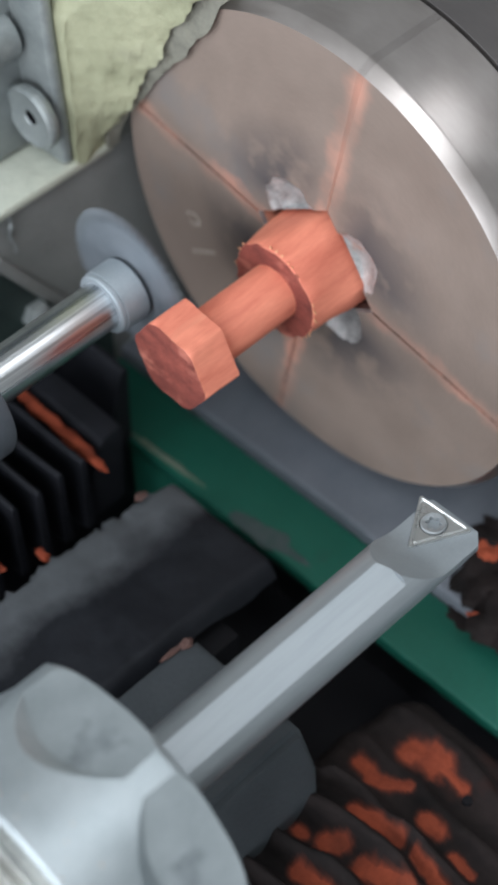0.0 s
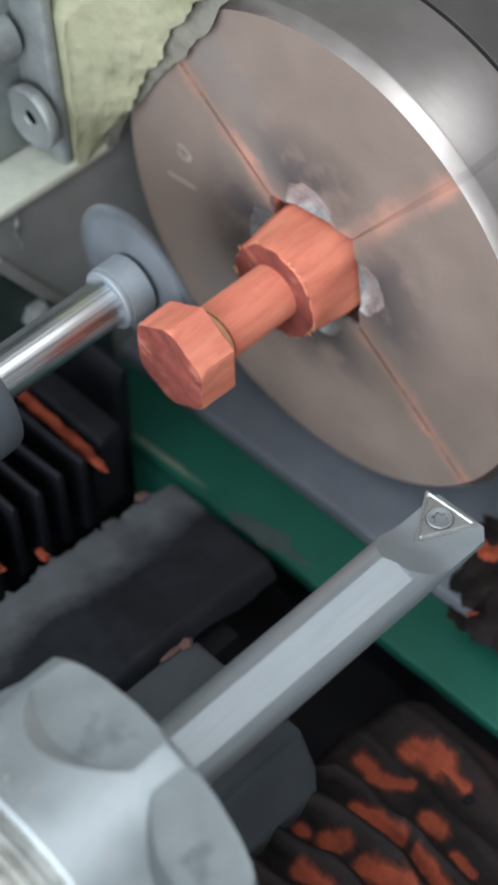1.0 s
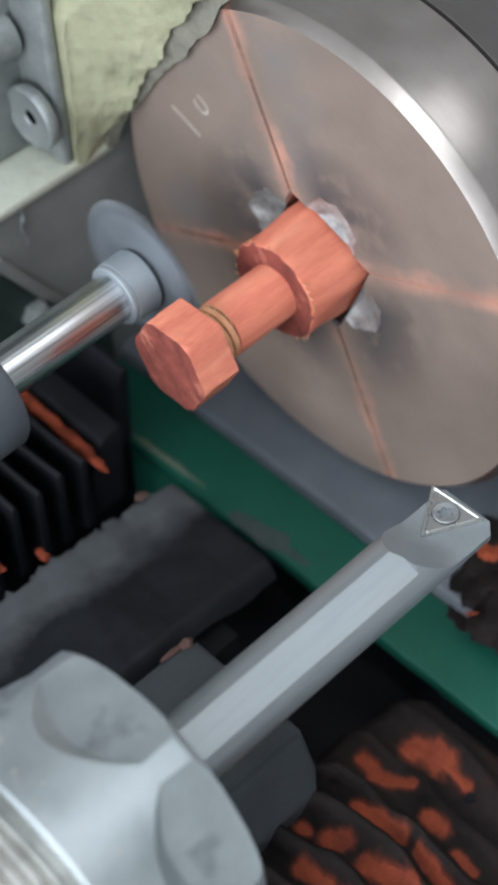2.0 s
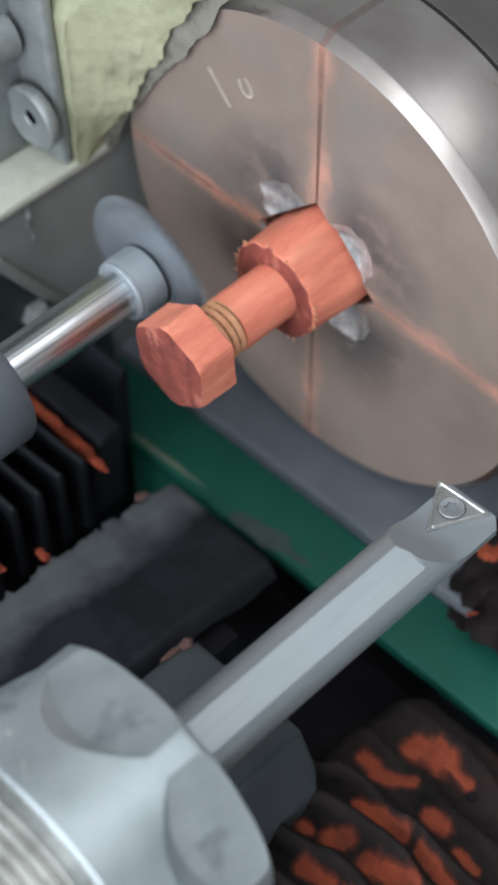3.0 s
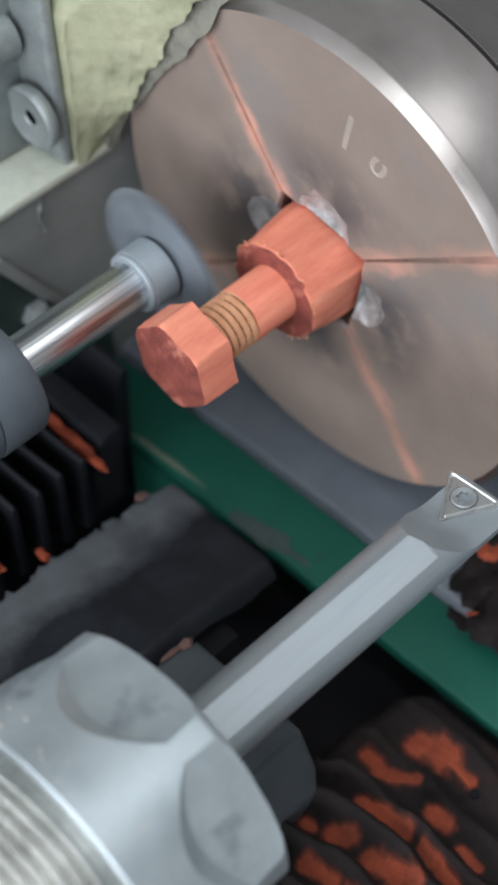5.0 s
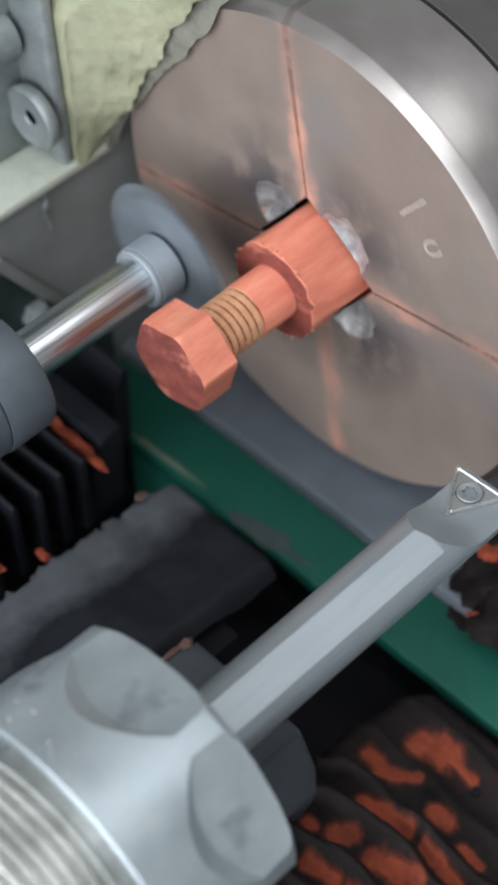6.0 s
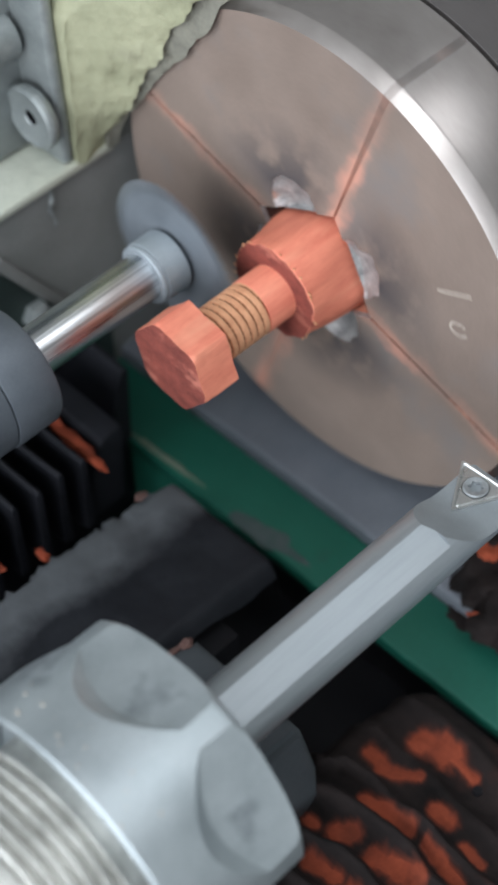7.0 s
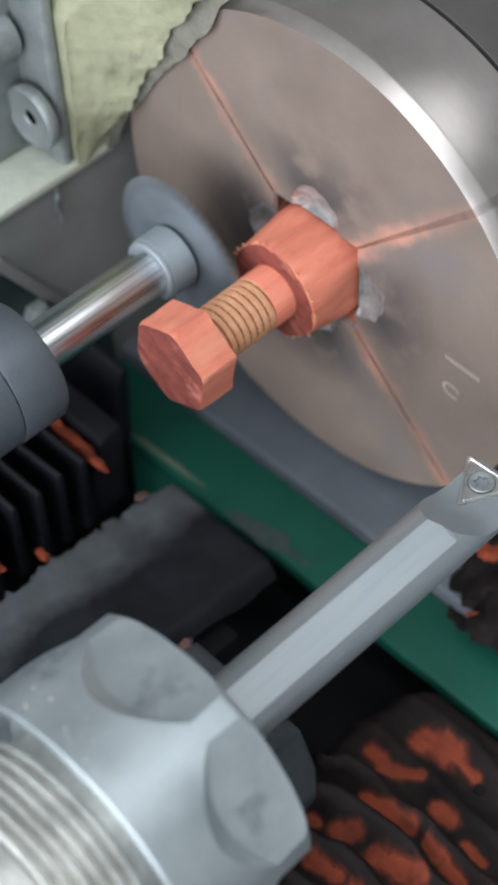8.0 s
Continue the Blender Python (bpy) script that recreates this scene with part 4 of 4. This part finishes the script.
def cutter_spindle():
    t = empty("slotting_cutter", "small saw disc on a polished spindle shaft", "cutting tool")
    part("housing", revolve([(-148.7, 11.7), (-74.0, 11.7), (-73.9, 11.3), (-73.7, 11.3), (-73.6, 11.8), (-73.2, 12.0), (-64.7, 12.0), (-63.9, 11.5), (-63.7, 4.0)], 72, CUT_Y, CUT_Z), DARK_STEEL, t, "dark grey spindle housing")
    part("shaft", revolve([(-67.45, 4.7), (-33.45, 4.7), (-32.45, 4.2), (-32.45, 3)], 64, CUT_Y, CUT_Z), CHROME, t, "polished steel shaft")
    part("arbor_nut", revolve([(-34.45, 4.0), (-34.45, 5.7), (-34.15, 6.0), (-33.45, 6.05), (-33.35, 5.8), (-33.20, 6.2), (-28.35, 6.3), (-27.95, 6.0), (-27.95, 2)], 64, CUT_Y, CUT_Z), GREY_STEEL, t, "matt grey arbor nut")
    bm = bmesh.new()
    n = 48 * 4
    rings = []
    for x, inner in ((-27.2, True), (-27.2, False), (-26.4, False), (-26.4, True)):
        ring = []
        for k in range(n):
            a = 2 * math.pi * k / n
            r = 2.0 if inner else 15.8 - 3.2 * (k % 4) / 3
            ring.append(bm.verts.new((x, r * math.cos(a), r * math.sin(a))))
        rings.append(ring)
    for a, b in zip(rings, rings[1:]):
        for k in range(n):
            bm.faces.new((a[k], a[(k + 1) % n], b[(k + 1) % n], b[k]))
    disc = part("saw_disc", bm, SAW_STEEL, t, "thin grey toothed saw disc", angle=20)
    part("arbor", revolve([(-27.95, 3.6), (-24.95, 3.6), (-24.45, 3.0)], 40, CUT_Y, CUT_Z), GREY_STEEL, t)
    return t, disc


CUTTER, DISC = cutter_spindle()


# ---------------------------------------------------------------- movement
def motions():
    turn = [(t, pose(0, 0, 0, -SPIN * t, 0, 0)) for t in TIMES]
    walk(CHUCK, turn)
    walk(BOLT, [(t, mm_pose(0, 0.2, -0.4, -SPIN * t)) for t in TIMES])
    walk(DISC, [(i / 30.0, mm_pose(0, CUT_Y, CUT_Z, 82 * i)) for i in range(241)])
    ride = [(t, mm_pose(FEED * t / 8.0, 0, 0)) for t in (0.0, 2.0, 4.0, 6.0, 8.0)]
    walk(BAR, ride)
    walk(CUTTER, ride)
    walk(CURL, ride)
    creep = [(t, mm_pose(3.2 * t / 8.0, 0, 0)) for t in (0.0, 4.0, 8.0)]
    walk(HEAP, creep)
    walk(HEAP_DUST, creep)
    walk(SLEEVE, [(t, mm_pose(-26.6 + FEED * t / 8.0, 0, 0)) for t in (0.0, 2.0, 4.0, 6.0, 8.0)])


motions()
